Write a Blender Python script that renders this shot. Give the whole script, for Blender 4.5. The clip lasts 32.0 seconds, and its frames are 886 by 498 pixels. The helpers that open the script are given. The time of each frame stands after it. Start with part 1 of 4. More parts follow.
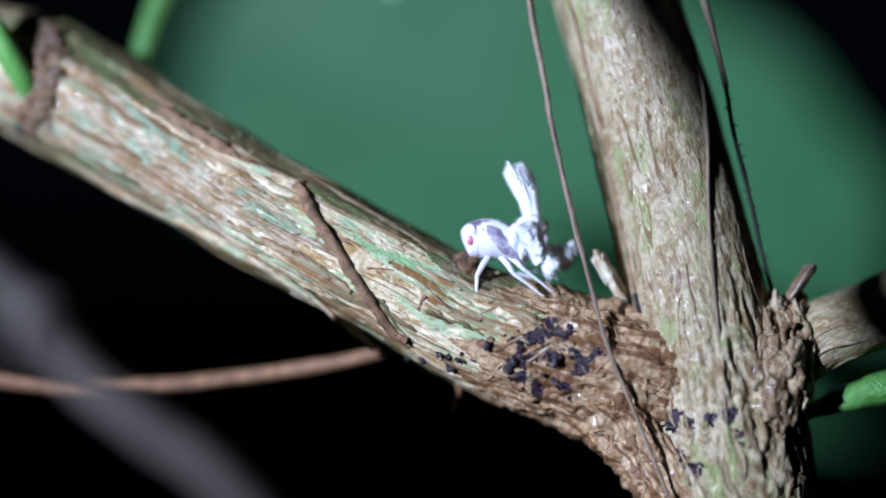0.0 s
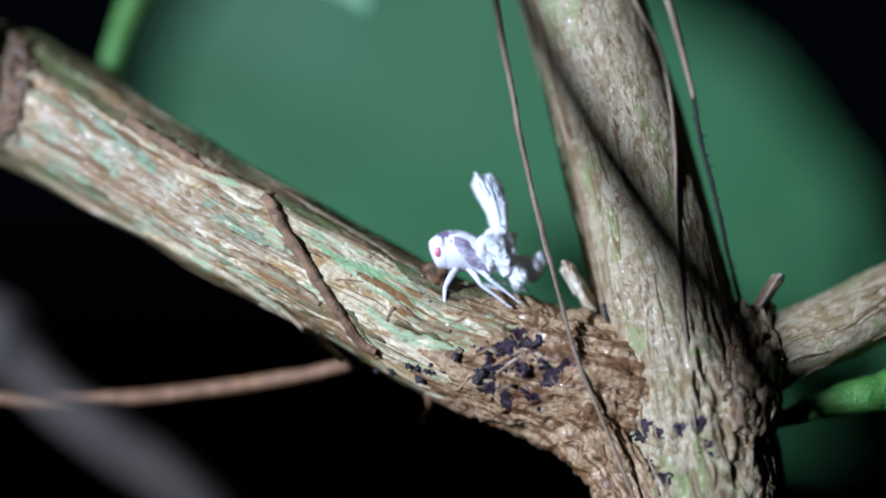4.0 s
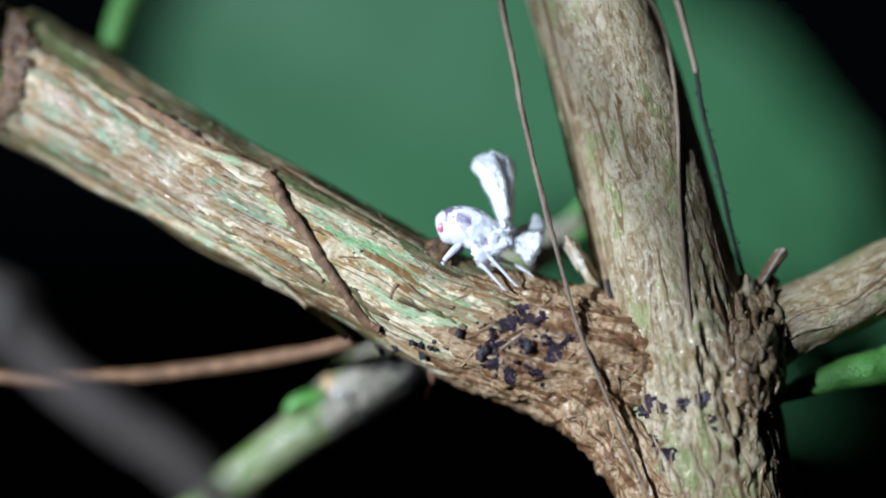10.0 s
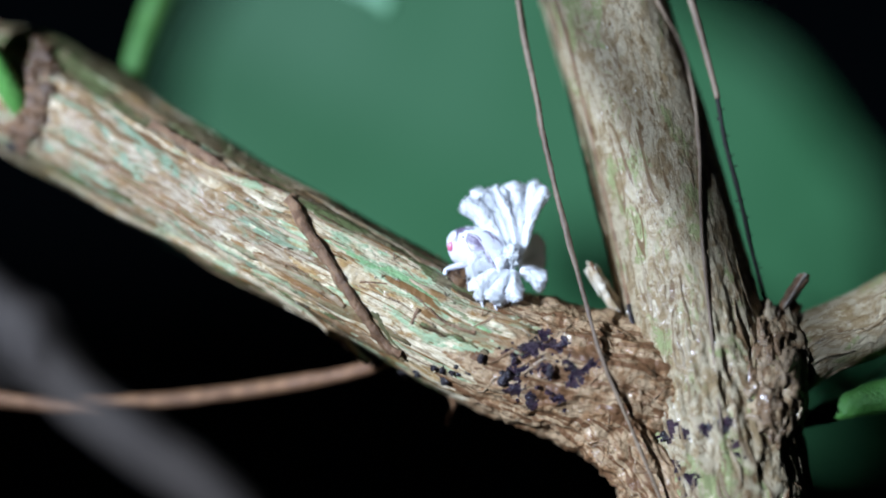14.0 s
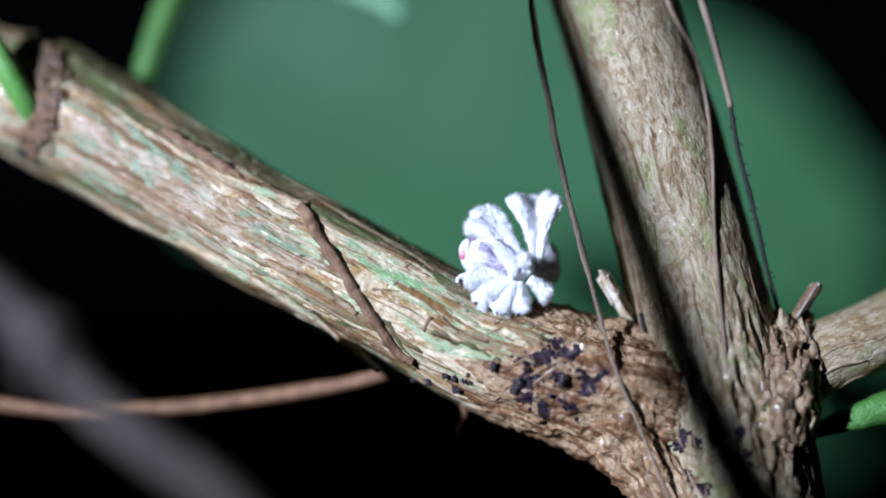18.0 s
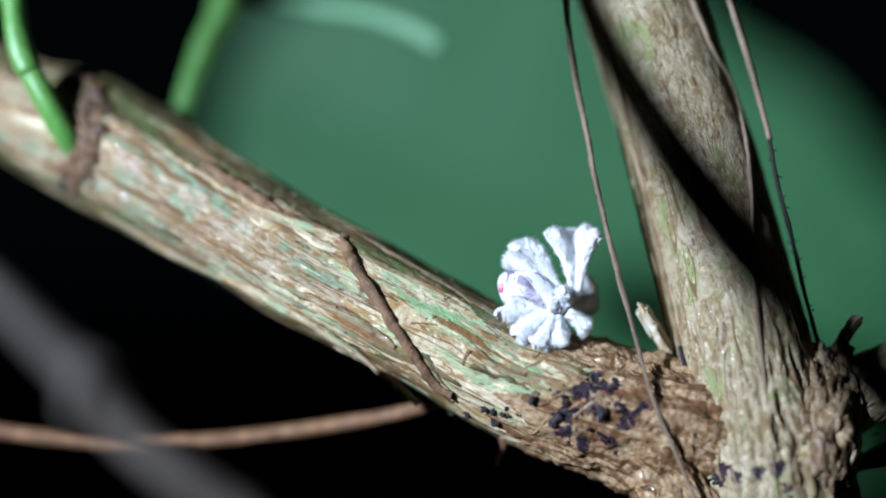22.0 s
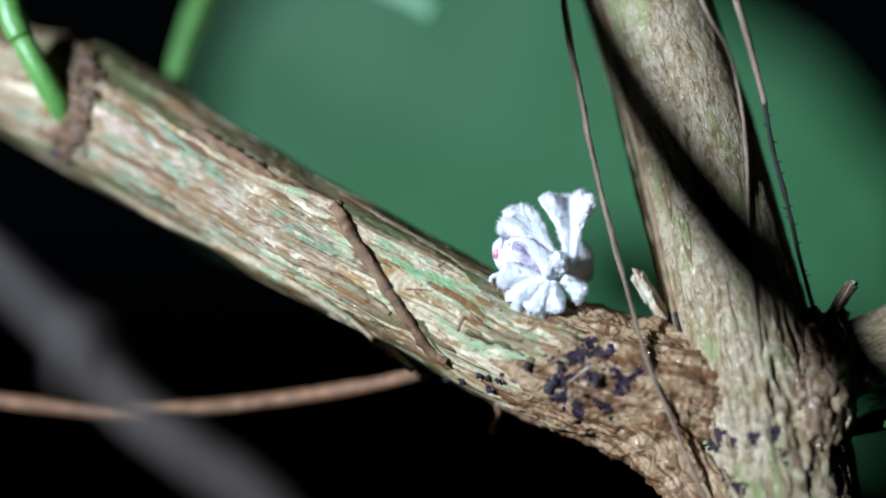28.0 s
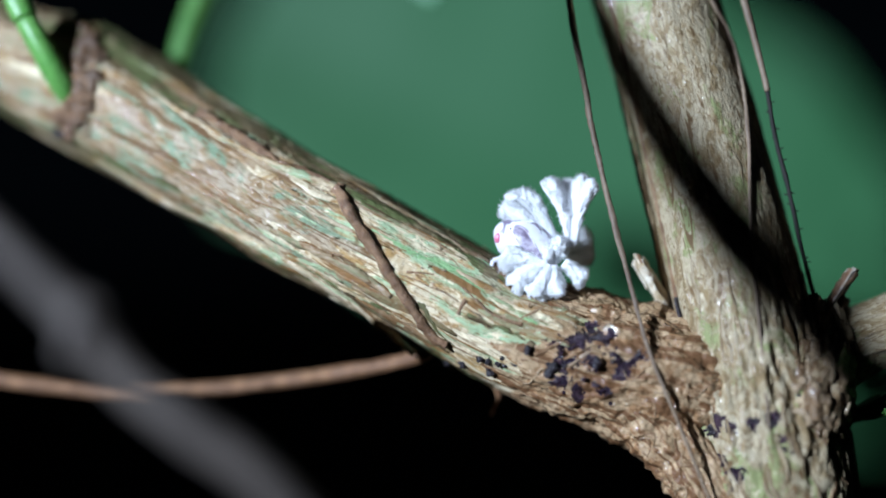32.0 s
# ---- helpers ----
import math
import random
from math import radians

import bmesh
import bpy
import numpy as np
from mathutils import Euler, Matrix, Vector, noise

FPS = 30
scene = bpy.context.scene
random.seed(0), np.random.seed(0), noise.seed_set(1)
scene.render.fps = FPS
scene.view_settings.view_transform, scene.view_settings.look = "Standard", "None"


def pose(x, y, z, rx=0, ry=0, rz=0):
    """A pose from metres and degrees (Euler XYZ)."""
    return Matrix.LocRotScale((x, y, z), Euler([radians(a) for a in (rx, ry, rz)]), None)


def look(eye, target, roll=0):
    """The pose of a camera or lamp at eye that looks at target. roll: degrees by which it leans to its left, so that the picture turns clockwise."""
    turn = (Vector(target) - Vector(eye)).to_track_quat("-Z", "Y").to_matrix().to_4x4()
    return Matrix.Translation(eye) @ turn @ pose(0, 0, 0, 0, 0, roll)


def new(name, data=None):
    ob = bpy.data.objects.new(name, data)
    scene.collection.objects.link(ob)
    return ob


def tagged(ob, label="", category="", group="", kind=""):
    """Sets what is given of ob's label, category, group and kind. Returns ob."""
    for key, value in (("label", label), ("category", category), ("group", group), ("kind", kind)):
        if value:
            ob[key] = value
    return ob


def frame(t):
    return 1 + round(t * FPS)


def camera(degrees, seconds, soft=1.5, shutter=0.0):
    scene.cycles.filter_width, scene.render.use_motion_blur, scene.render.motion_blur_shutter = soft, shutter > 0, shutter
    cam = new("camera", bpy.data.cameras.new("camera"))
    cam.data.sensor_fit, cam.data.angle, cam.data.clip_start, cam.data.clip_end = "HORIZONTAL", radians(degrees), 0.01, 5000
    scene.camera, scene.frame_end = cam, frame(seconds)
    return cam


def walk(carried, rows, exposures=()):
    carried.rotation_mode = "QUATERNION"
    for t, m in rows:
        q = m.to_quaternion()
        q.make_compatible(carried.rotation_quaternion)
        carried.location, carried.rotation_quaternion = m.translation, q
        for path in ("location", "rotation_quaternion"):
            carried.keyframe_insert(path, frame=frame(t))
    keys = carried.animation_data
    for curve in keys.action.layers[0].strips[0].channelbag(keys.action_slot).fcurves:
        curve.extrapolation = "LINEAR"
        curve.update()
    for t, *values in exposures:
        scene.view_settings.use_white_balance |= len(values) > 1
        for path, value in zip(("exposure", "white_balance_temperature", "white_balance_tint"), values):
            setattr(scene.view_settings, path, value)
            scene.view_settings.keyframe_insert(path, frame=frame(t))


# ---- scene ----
cam = camera(30, 32.0, soft=1.85)
cam.data.dof.use_dof = True
cam.data.dof.focus_distance = 0.0849
cam.data.dof.aperture_fstop = 6.8
walk(cam, [
    (0, pose(0.00048, -0.08788, 0.00015, 89.455, -0.326, 0.790)),
    (0.5, pose(0.00071, -0.08797, -0.00040, 89.916, -0.411, 0.239)),
    (1, pose(0.00051, -0.08792, -0.00047, 89.768, -0.318, 0.060)),
    (1.5, pose(0.00057, -0.08786, -0.00018, 89.731, -0.299, 0.214)),
    (2, pose(0.00029, -0.08791, -0.00004, 90.440, -0.324, 0.098)),
    (2.5, pose(0.00074, -0.08792, -0.00025, 89.929, -0.410, -0.187)),
    (3, pose(0.00093, -0.08792, -0.00003, 89.707, -0.226, -0.449)),
    (3.5, pose(0.00097, -0.08789, 0.00006, 89.826, -0.204, -0.235)),
    (5.5, pose(0.00057, -0.08784, 0.00030, 89.910, 0.128, 0.404)),
    (6, pose(0.00032, -0.08788, -0.00005, 90.033, 0.037, 0.207)),
    (6.5, pose(0.00052, -0.08777, -0.00014, 90.092, 0.128, 0.278)),
    (7, pose(0.00046, -0.08774, 0.00016, 89.348, 0.283, 0.498)),
    (7.5, pose(0.00042, -0.08780, -0.00031, 89.920, 0.105, 0.243)),
    (8, pose(0.00041, -0.08778, -0.00034, 89.820, 0.116, 0.351)),
    (8.5, pose(0.00024, -0.08775, -0.00030, 90.050, 0.149, 0.664)),
    (9, pose(0.00044, -0.08777, -0.00049, 89.928, 0.158, 0.409)),
    (9.5, pose(0.00075, -0.08772, -0.00015, 88.996, 0.123, 0.341)),
    (10, pose(0.00092, -0.08781, 0.00018, 89.011, 0.207, 0.098)),
    (10.5, pose(0.00092, -0.08778, -0.00019, 89.290, 0.208, 0.064)),
    (11, pose(0.00069, -0.08772, 0.00033, 89.106, 0.378, 0.842)),
    (11.5, pose(0.00082, -0.08783, 0.00005, 89.993, 0.243, 0.535)),
    (12, pose(0.00072, -0.08788, 0.00009, 90.230, 0.311, 0.165)),
    (12.5, pose(0.00067, -0.08787, 0.00039, 89.815, 0.099, 0.829)),
    (13, pose(0.00043, -0.08775, -0.00068, 89.813, 0.168, 0.365)),
    (13.5, pose(0.00042, -0.08785, -0.00005, 89.708, 0.224, 0.503)),
    (15.5, pose(0.00018, -0.08757, 0.00032, 90.991, 0.243, 0.465)),
    (16, pose(-0.00034, -0.08751, 0.00042, 90.543, 0.188, 0.176)),
    (16.5, pose(-0.00000, -0.08739, 0.00005, 88.561, 0.332, 0.095)),
    (17, pose(0.00012, -0.08746, 0.00033, 88.498, 0.353, 0.450)),
    (17.5, pose(0.00016, -0.08747, 0.00006, 89.743, 0.170, -0.260)),
    (18, pose(-0.00059, -0.08758, -0.00000, 90.273, -0.018, 0.257)),
    (18.5, pose(-0.00093, -0.08754, -0.00018, 90.990, -0.124, 0.531)),
    (19, pose(-0.00123, -0.08758, -0.00011, 91.116, -0.140, 0.896)),
    (19.5, pose(-0.00098, -0.08751, 0.00002, 90.343, -0.041, 0.672)),
    (20, pose(-0.00108, -0.08757, 0.00025, 90.987, -0.046, 1.051)),
    (20.5, pose(-0.00054, -0.08759, -0.00020, 90.137, 0.120, 0.725)),
    (21, pose(-0.00065, -0.08769, 0.00033, 89.473, 0.133, 1.318)),
    (21.5, pose(-0.00057, -0.08767, 0.00050, 89.666, 0.141, 1.220)),
    (22, pose(-0.00069, -0.08770, 0.00090, 90.824, 0.073, 1.521)),
    (22.5, pose(-0.00108, -0.08766, 0.00024, 90.825, 0.042, 1.072)),
    (23, pose(-0.00073, -0.08757, 0.00018, 90.116, 0.064, 1.300)),
    (23.5, pose(-0.00079, -0.08761, -0.00007, 90.181, 0.089, 0.997)),
    (24, pose(-0.00084, -0.08752, 0.00023, 89.823, 0.210, 1.351)),
    (24.5, pose(-0.00098, -0.08767, 0.00034, 91.246, 0.086, 1.629)),
    (25, pose(-0.00092, -0.08764, 0.00010, 91.713, 0.032, 1.368)),
    (25.5, pose(-0.00074, -0.08757, 0.00006, 90.832, 0.101, 1.071)),
    (27.5, pose(-0.00087, -0.08743, 0.00055, 91.479, 0.022, 1.351)),
    (28, pose(-0.00092, -0.08742, 0.00032, 90.040, 0.206, 1.185)),
    (28.5, pose(-0.00126, -0.08748, 0.00032, 88.816, 0.113, 1.713)),
    (29, pose(-0.00093, -0.08753, 0.00032, 88.253, 0.017, 1.202)),
    (29.5, pose(-0.00092, -0.08743, 0.00057, 88.843, -0.040, 1.664)),
    (30, pose(-0.00107, -0.08747, 0.00050, 90.216, -0.424, 1.164)),
    (30.5, pose(-0.00059, -0.08761, 0.00021, 90.203, -0.359, 0.824)),
    (31, pose(-0.00093, -0.08761, 0.00065, 89.759, -0.363, 1.929)),
    (31.5, pose(-0.00117, -0.08746, 0.00019, 90.029, -0.210, 1.168)),
    (32, pose(-0.00090, -0.08755, -0.00003, 89.701, -0.315, 1.248)),
], [(0, -0.04, 5950, 18), (1, -0.1, 5900, 17), (3.5, -0.1, 6000, 16), (6, -0.08, 6400, 10), (9, -0.1, 6600, 10), (11, -0.02, 6400, 10), (13, -0.08, 6150, 10), (16, -0.03, 6250, 18), (18, -0.03, 6200, 20), (21, -0.08, 6350, 10), (25, -0.07, 6500, 10), (28, -0.06, 6400, 10), (32, -0.12, 6300, 10)])

# ---- night, torch ----
MM = 0.001
night = bpy.data.worlds.new("night")
scene.world = night
night.use_nodes = True
night.node_tree.nodes["Background"].inputs["Color"].default_value = (0.25, 0.4, 0.6, 1)
night.node_tree.nodes["Background"].inputs["Strength"].default_value = 0.003
scene.view_settings.exposure = 0.0

LAMP = Vector((-202, -220, 73))
torch = new("torch_beam", bpy.data.lights.new("torch_beam", "SPOT"))
torch.data.energy = 10.1
torch.data.color = (0.665, 0.8, 1.0)
torch.data.spot_size, torch.data.spot_blend = radians(42), 1.0
torch.data.shadow_soft_size = 0.0016
torch.matrix_world = look(LAMP * MM, Vector((24, 24, 0)) * MM)


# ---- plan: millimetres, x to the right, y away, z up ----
UNIT, NEAR = 0.03, 87.778
FOCAL = NEAR / UNIT


def P(px, py, d=0.0):
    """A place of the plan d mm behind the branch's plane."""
    k = (NEAR + d) / FOCAL
    return Vector(((px - 784) * k, d, (441 - py) * k))


# ---- noise on arrays ----
def hashed(a, b, c, seed):
    h = (a * 374761393 + b * 668265263 + c * 1274126177 + seed * 974634361) & 0xFFFFFFFF
    h = ((h ^ (h >> 13)) * 1103515245) & 0xFFFFFFFF
    h = ((h ^ (h >> 16)) * 668265263) & 0xFFFFFFFF
    return ((h >> 8) & 0xFFFF) / 32767.5 - 1.0


def vnoise(p, seed=0):
    """Value noise, -1 to 1, at the points p (n x 3)."""
    i = np.floor(p).astype(np.int64)
    f = p - i
    f = f * f * (3 - 2 * f)
    out = 0
    for dx in (0, 1):
        wx = f[:, 0] if dx else 1 - f[:, 0]
        for dy in (0, 1):
            wy = f[:, 1] if dy else 1 - f[:, 1]
            for dz in (0, 1):
                wz = f[:, 2] if dz else 1 - f[:, 2]
                out = out + wx * wy * wz * hashed(i[:, 0] + dx, i[:, 1] + dy, i[:, 2] + dz, seed)
    return out


# ---- materials ----
def material(name):
    m = bpy.data.materials.new(name)
    m.use_nodes = True
    return m, m.node_tree.nodes, m.node_tree.links, m.node_tree.nodes["Principled BSDF"]


def node(nodes, kind, **values):
    n = nodes.new(kind)
    for k, v in values.items():
        n.inputs[k].default_value = v
    return n


def ramp(nodes, links, src, lo, hi):
    r = nodes.new("ShaderNodeMapRange")
    r.inputs["From Min"].default_value, r.inputs["From Max"].default_value = lo, hi
    r.interpolation_type = "SMOOTHSTEP"
    links.new(src, r.inputs["Value"])
    return r.outputs["Result"]


def mixed(nodes, links, fac, a, b):
    """A colour mix; a and b are colours or sockets, fac a socket or number."""
    m = nodes.new("ShaderNodeMix")
    m.data_type = "RGBA"
    for sock, val in ((m.inputs[0], fac), (m.inputs[6], a), (m.inputs[7], b)):
        if isinstance(val, bpy.types.NodeSocket):
            links.new(val, sock)
        elif isinstance(val, tuple):
            sock.default_value = (*val, 1)
        else:
            sock.default_value = val
    return m.outputs[2]


def grain(nodes, links, coord, scale, detail=3.0, rough=0.55, distort=0.0, shift=0.0):
    """Noise over coord stretched by scale (x, y, z)."""
    mp = nodes.new("ShaderNodeMapping")
    mp.inputs["Scale"].default_value = scale
    mp.inputs["Location"].default_value = (shift, shift * 0.7, shift * 0.3)
    links.new(coord, mp.inputs["Vector"])
    n = node(nodes, "ShaderNodeTexNoise", Scale=1.0, Detail=detail, Roughness=rough, Distortion=distort)
    links.new(mp.outputs["Vector"], n.inputs["Vector"])
    return n.outputs["Fac"]


def bark_material(name, cream, tan, brown, green, brown_at, green_at, seed, gloss=0.34, stretch=1.0, own=0.0, wetness=0.8):
    """Wet peeling bark; the UV map is in millimetres (round the limb, along it). own: how far each piece's tone wanders."""
    m, nodes, links, p = material(name)
    uv = nodes.new("ShaderNodeUVMap").outputs["UV"]
    k = stretch
    blotch = grain(nodes, links, uv, (1.2, 0.4 * k, 1), 4, 0.6, 1.2, seed)
    band = grain(nodes, links, uv, (1.4, 0.13 * k, 1), 4, 0.55, 1.3, seed + 7)
    thin = grain(nodes, links, uv, (2.6, 0.2 * k, 1), 4, 0.6, 0.5, seed + 3)
    patch = grain(nodes, links, uv, (0.5, 0.16 * k, 1), 5, 0.66, 1.2, seed + 11)
    crumb = grain(nodes, links, uv, (2.6, 1.3 * k, 1), 4, 0.65, 0.5, seed + 13)
    speck = grain(nodes, links, uv, (6.0, 3.5, 1), 3, 0.6, 0, seed + 17)
    c = mixed(nodes, links, ramp(nodes, links, blotch, 0.4, 0.64), cream, tan)
    c = mixed(nodes, links, ramp(nodes, links, patch, green_at - 0.02, green_at + 0.07), c, green)
    c = mixed(nodes, links, ramp(nodes, links, crumb, 0.43, 0.33), c, tuple(min(0.85, 1.2 * v) for v in cream))

    def line(src, at, half, weight):
        """A wavering line where the noise passes a level."""
        d = nodes.new("ShaderNodeMath")
        d.operation = "SUBTRACT"
        d.inputs[1].default_value = at
        links.new(src, d.inputs[0])
        a = nodes.new("ShaderNodeMath")
        a.operation = "ABSOLUTE"
        links.new(d.outputs[0], a.inputs[0])
        w = nodes.new("ShaderNodeMath")
        w.operation = "MULTIPLY"
        links.new(ramp(nodes, links, a.outputs[0], half, half * 0.35), w.inputs[0])
        w.inputs[1].default_value = weight
        return w.outputs[0]
    c = mixed(nodes, links, ramp(nodes, links, band, brown_at + 0.035, brown_at + 0.085), c, tuple(0.75 * a + 0.25 * b for a, b in zip(brown, tan)))
    c = mixed(nodes, links, line(band, brown_at - 0.05, 0.016, 0.7), c, brown)
    c = mixed(nodes, links, line(thin, 0.5, 0.018, 0.2), c, tuple(0.6 * a + 0.3 * b for a, b in zip(brown, tan)))
    c = mixed(nodes, links, ramp(nodes, links, crumb, 0.6, 0.7), c, tuple(0.5 * a + 0.4 * b for a, b in zip(brown, tan)))
    c = mixed(nodes, links, ramp(nodes, links, speck, 0.7, 0.78), c, (0.8, 0.77, 0.7))
    c = mixed(nodes, links, ramp(nodes, links, speck, 0.27, 0.19), c, (0.09, 0.06, 0.04))
    if own:
        tone = nodes.new("ShaderNodeMapRange")
        links.new(nodes.new("ShaderNodeObjectInfo").outputs["Random"], tone.inputs["Value"])
        tone.inputs["To Min"].default_value, tone.inputs["To Max"].default_value = 0.0, own
        c = mixed(nodes, links, tone.outputs["Result"], c, brown)
    links.new(c, p.inputs["Base Color"])
    r = nodes.new("ShaderNodeMapRange")
    links.new(crumb, r.inputs["Value"])
    r.inputs["From Min"].default_value, r.inputs["From Max"].default_value = 0.3, 0.7
    r.inputs["To Min"].default_value, r.inputs["To Max"].default_value = gloss + 0.1, gloss + 0.4
    links.new(r.outputs["Result"], p.inputs["Roughness"])
    p.inputs["Coat Roughness"].default_value, p.inputs["Coat IOR"].default_value = 0.11, 1.75
    p.inputs["Specular IOR Level"].default_value = 0.2
    wet = nodes.new("ShaderNodeMath")
    wet.operation = "MULTIPLY"
    links.new(ramp(nodes, links, patch, 0.7, 0.42), wet.inputs[0])
    wet.inputs[1].default_value = wetness
    spot = nodes.new("ShaderNodeMath")
    spot.operation = "MULTIPLY"
    links.new(wet.outputs[0], spot.inputs[0])
    links.new(ramp(nodes, links, grain(nodes, links, uv, (2.6, 1.8, 1), 4, 0.65, 0.4, seed + 29), 0.44, 0.56), spot.inputs[1])
    links.new(spot.outputs[0], p.inputs["Coat Weight"])
    drop = grain(nodes, links, uv, (4.6, 3.4, 1), 3, 0.6, 0.3, seed + 23)
    film = node(nodes, "ShaderNodeBump", Strength=1.0, Distance=0.00011)
    links.new(drop, film.inputs["Height"])
    b = node(nodes, "ShaderNodeBump", Strength=0.6, Distance=0.00014)
    add = nodes.new("ShaderNodeMath")
    links.new(blotch, add.inputs[0])
    links.new(speck, add.inputs[1])
    more = nodes.new("ShaderNodeMath")
    links.new(add.outputs[0], more.inputs[0])
    links.new(crumb, more.inputs[1])
    links.new(more.outputs[0], b.inputs["Height"])
    links.new(b.outputs["Normal"], p.inputs["Normal"])
    links.new(film.outputs["Normal"], p.inputs["Coat Normal"])
    return m


CREAM, TAN, BROWN, GREEN = (0.69, 0.58, 0.39), (0.4, 0.24, 0.09), (0.168, 0.075, 0.0263), (0.38, 0.48, 0.28)
branch_bark = bark_material("branch bark", CREAM, TAN, BROWN, GREEN, 0.515, 0.51, 2.0, wetness=0.65)
fork_body = bark_material("bark at the fork", (0.435, 0.3, 0.174), (0.296, 0.16, 0.0737), (0.119, 0.052, 0.0231), (0.356, 0.24, 0.131), 0.47, 0.53, 47.0, 0.26, 2.2, 0.0, 1.0)
darker_branch_bark = bark_material("darker branch bark", (0.424, 0.34, 0.231), (0.267, 0.165, 0.0737), (0.119, 0.054, 0.0211), (0.217, 0.29, 0.179), 0.5, 0.52, 2.0, wetness=0.35)
moss_bark = bark_material("bright green bark", (0.514, 0.48, 0.327), (0.306, 0.3, 0.148), (0.138, 0.1, 0.0369), (0.257, 0.42, 0.19), 0.58, 0.47, 83.0)
tan_bark = bark_material("tan bark edge", (0.336, 0.26, 0.148), (0.237, 0.16, 0.0842), (0.0988, 0.055, 0.0263), (0.246, 0.24, 0.116), 0.5, 0.55, 91.0)
old_bark = bark_material("old brown-green bark", (0.237, 0.19, 0.105), (0.128, 0.09, 0.0421), (0.0494, 0.026, 0.0116), (0.119, 0.14, 0.0527), 0.48, 0.5, 71.0)
peel_bark = bark_material("peeling bark", CREAM, TAN, BROWN, GREEN, 0.55, 0.53, 15.0, 0.34, 1.0, 0.8)
fork_bark = bark_material("corky bark of the fork", (0.435, 0.31, 0.19), (0.286, 0.15, 0.0632), (0.119, 0.052, 0.0231), (0.356, 0.25, 0.137), 0.49, 0.55, 49.0, 0.28, 1.8, 0.5, 1.0)
stem_bark = bark_material("stem bark", (0.415, 0.34, 0.221), (0.246, 0.17, 0.0842), (0.119, 0.063, 0.0263), (0.257, 0.27, 0.116), 0.57, 0.545, 31.0, 0.4, 1.8, wetness=0.55)
stem_peel = bark_material("peeling stem bark", (0.395, 0.32, 0.211), (0.246, 0.17, 0.0842), (0.119, 0.063, 0.0263), (0.257, 0.27, 0.116), 0.56, 0.6, 38.0, 0.4, 1.6, 0.6, 0.55)


def plain_material(name, a, b, scale, rough, bump=0.0, shift=0.0, sss=0.0, coat=0.0):
    """Two tones of noise over the thing's own space, scale per metre."""
    m, nodes, links, p = material(name)
    co = nodes.new("ShaderNodeTexCoord").outputs["Object"]
    big = grain(nodes, links, co, (scale, scale, scale), 4, 0.6, 0.3, shift)
    fine = grain(nodes, links, co, (scale * 6, scale * 6, scale * 6), 3, 0.6, 0, shift + 5)
    c = mixed(nodes, links, ramp(nodes, links, big, 0.35, 0.65), a, b)
    c = mixed(nodes, links, ramp(nodes, links, fine, 0.5, 0.8), c, tuple(0.6 * v for v in a))
    links.new(c, p.inputs["Base Color"])
    p.inputs["Roughness"].default_value = rough
    if sss:
        p.inputs["Subsurface Weight"].default_value = sss
        p.inputs["Subsurface Radius"].default_value = (0.0006, 0.0006, 0.0007)
        p.inputs["Subsurface Scale"].default_value = 1.0
    if coat:
        p.inputs["Coat Weight"].default_value = coat
    if bump:
        bn = node(nodes, "ShaderNodeBump", Strength=bump, Distance=0.00015)
        links.new(fine, bn.inputs["Height"])
        links.new(bn.outputs["Normal"], p.inputs["Normal"])
    return m


dead_brown = plain_material("dead brown fibre", (0.3, 0.15, 0.07), (0.16, 0.075, 0.035), 900, 0.6, 0.6)
grey_fibre = plain_material("grey-brown fibre", (0.25, 0.18, 0.12), (0.13, 0.085, 0.055), 350, 0.6, 0.5)
black_fibre = plain_material("black bristle", (0.008, 0.007, 0.006), (0.016, 0.012, 0.01), 900, 0.8)
mould_shade_black = plain_material("black of mould and crack shade", (0.01, 0.008, 0.01), (0.028, 0.02, 0.024), 1500, 0.35, 0.8)
green_stalk = plain_material("green stalk", (0.09, 0.27, 0.05), (0.14, 0.34, 0.08), 500, 0.4, 0.2, 0, 0.2)
soil = plain_material("dark soil", (0.04, 0.03, 0.02), (0.07, 0.05, 0.03), 30, 0.9)
grey_twig = plain_material("grey twig bark", (0.085, 0.066, 0.054), (0.05, 0.038, 0.031), 300, 0.7, 0.5)
grey_wood = plain_material("grey dry wood", (0.42, 0.37, 0.31), (0.24, 0.18, 0.12), 1200, 0.5, 0.6)
pale_wood = plain_material("pale dry wood", (0.75, 0.68, 0.55), (0.5, 0.36, 0.2), 1200, 0.5, 0.6)


def leaf_material():
    m, nodes, links, p = material("broad leaf green")
    co = nodes.new("ShaderNodeTexCoord").outputs["Object"]
    big = grain(nodes, links, co, (14, 14, 14), 3, 0.6, 0.4)
    fine = grain(nodes, links, co, (160, 160, 160), 3)
    c = mixed(nodes, links, ramp(nodes, links, big, 0.35, 0.65), (0.037, 0.156, 0.055), (0.048, 0.176, 0.064))
    c = mixed(nodes, links, ramp(nodes, links, fine, 0.5, 0.8), c, (0.034, 0.128, 0.048))
    links.new(c, p.inputs["Base Color"])
    p.inputs["Roughness"].default_value = 0.55
    return m


leaf_green = leaf_material()


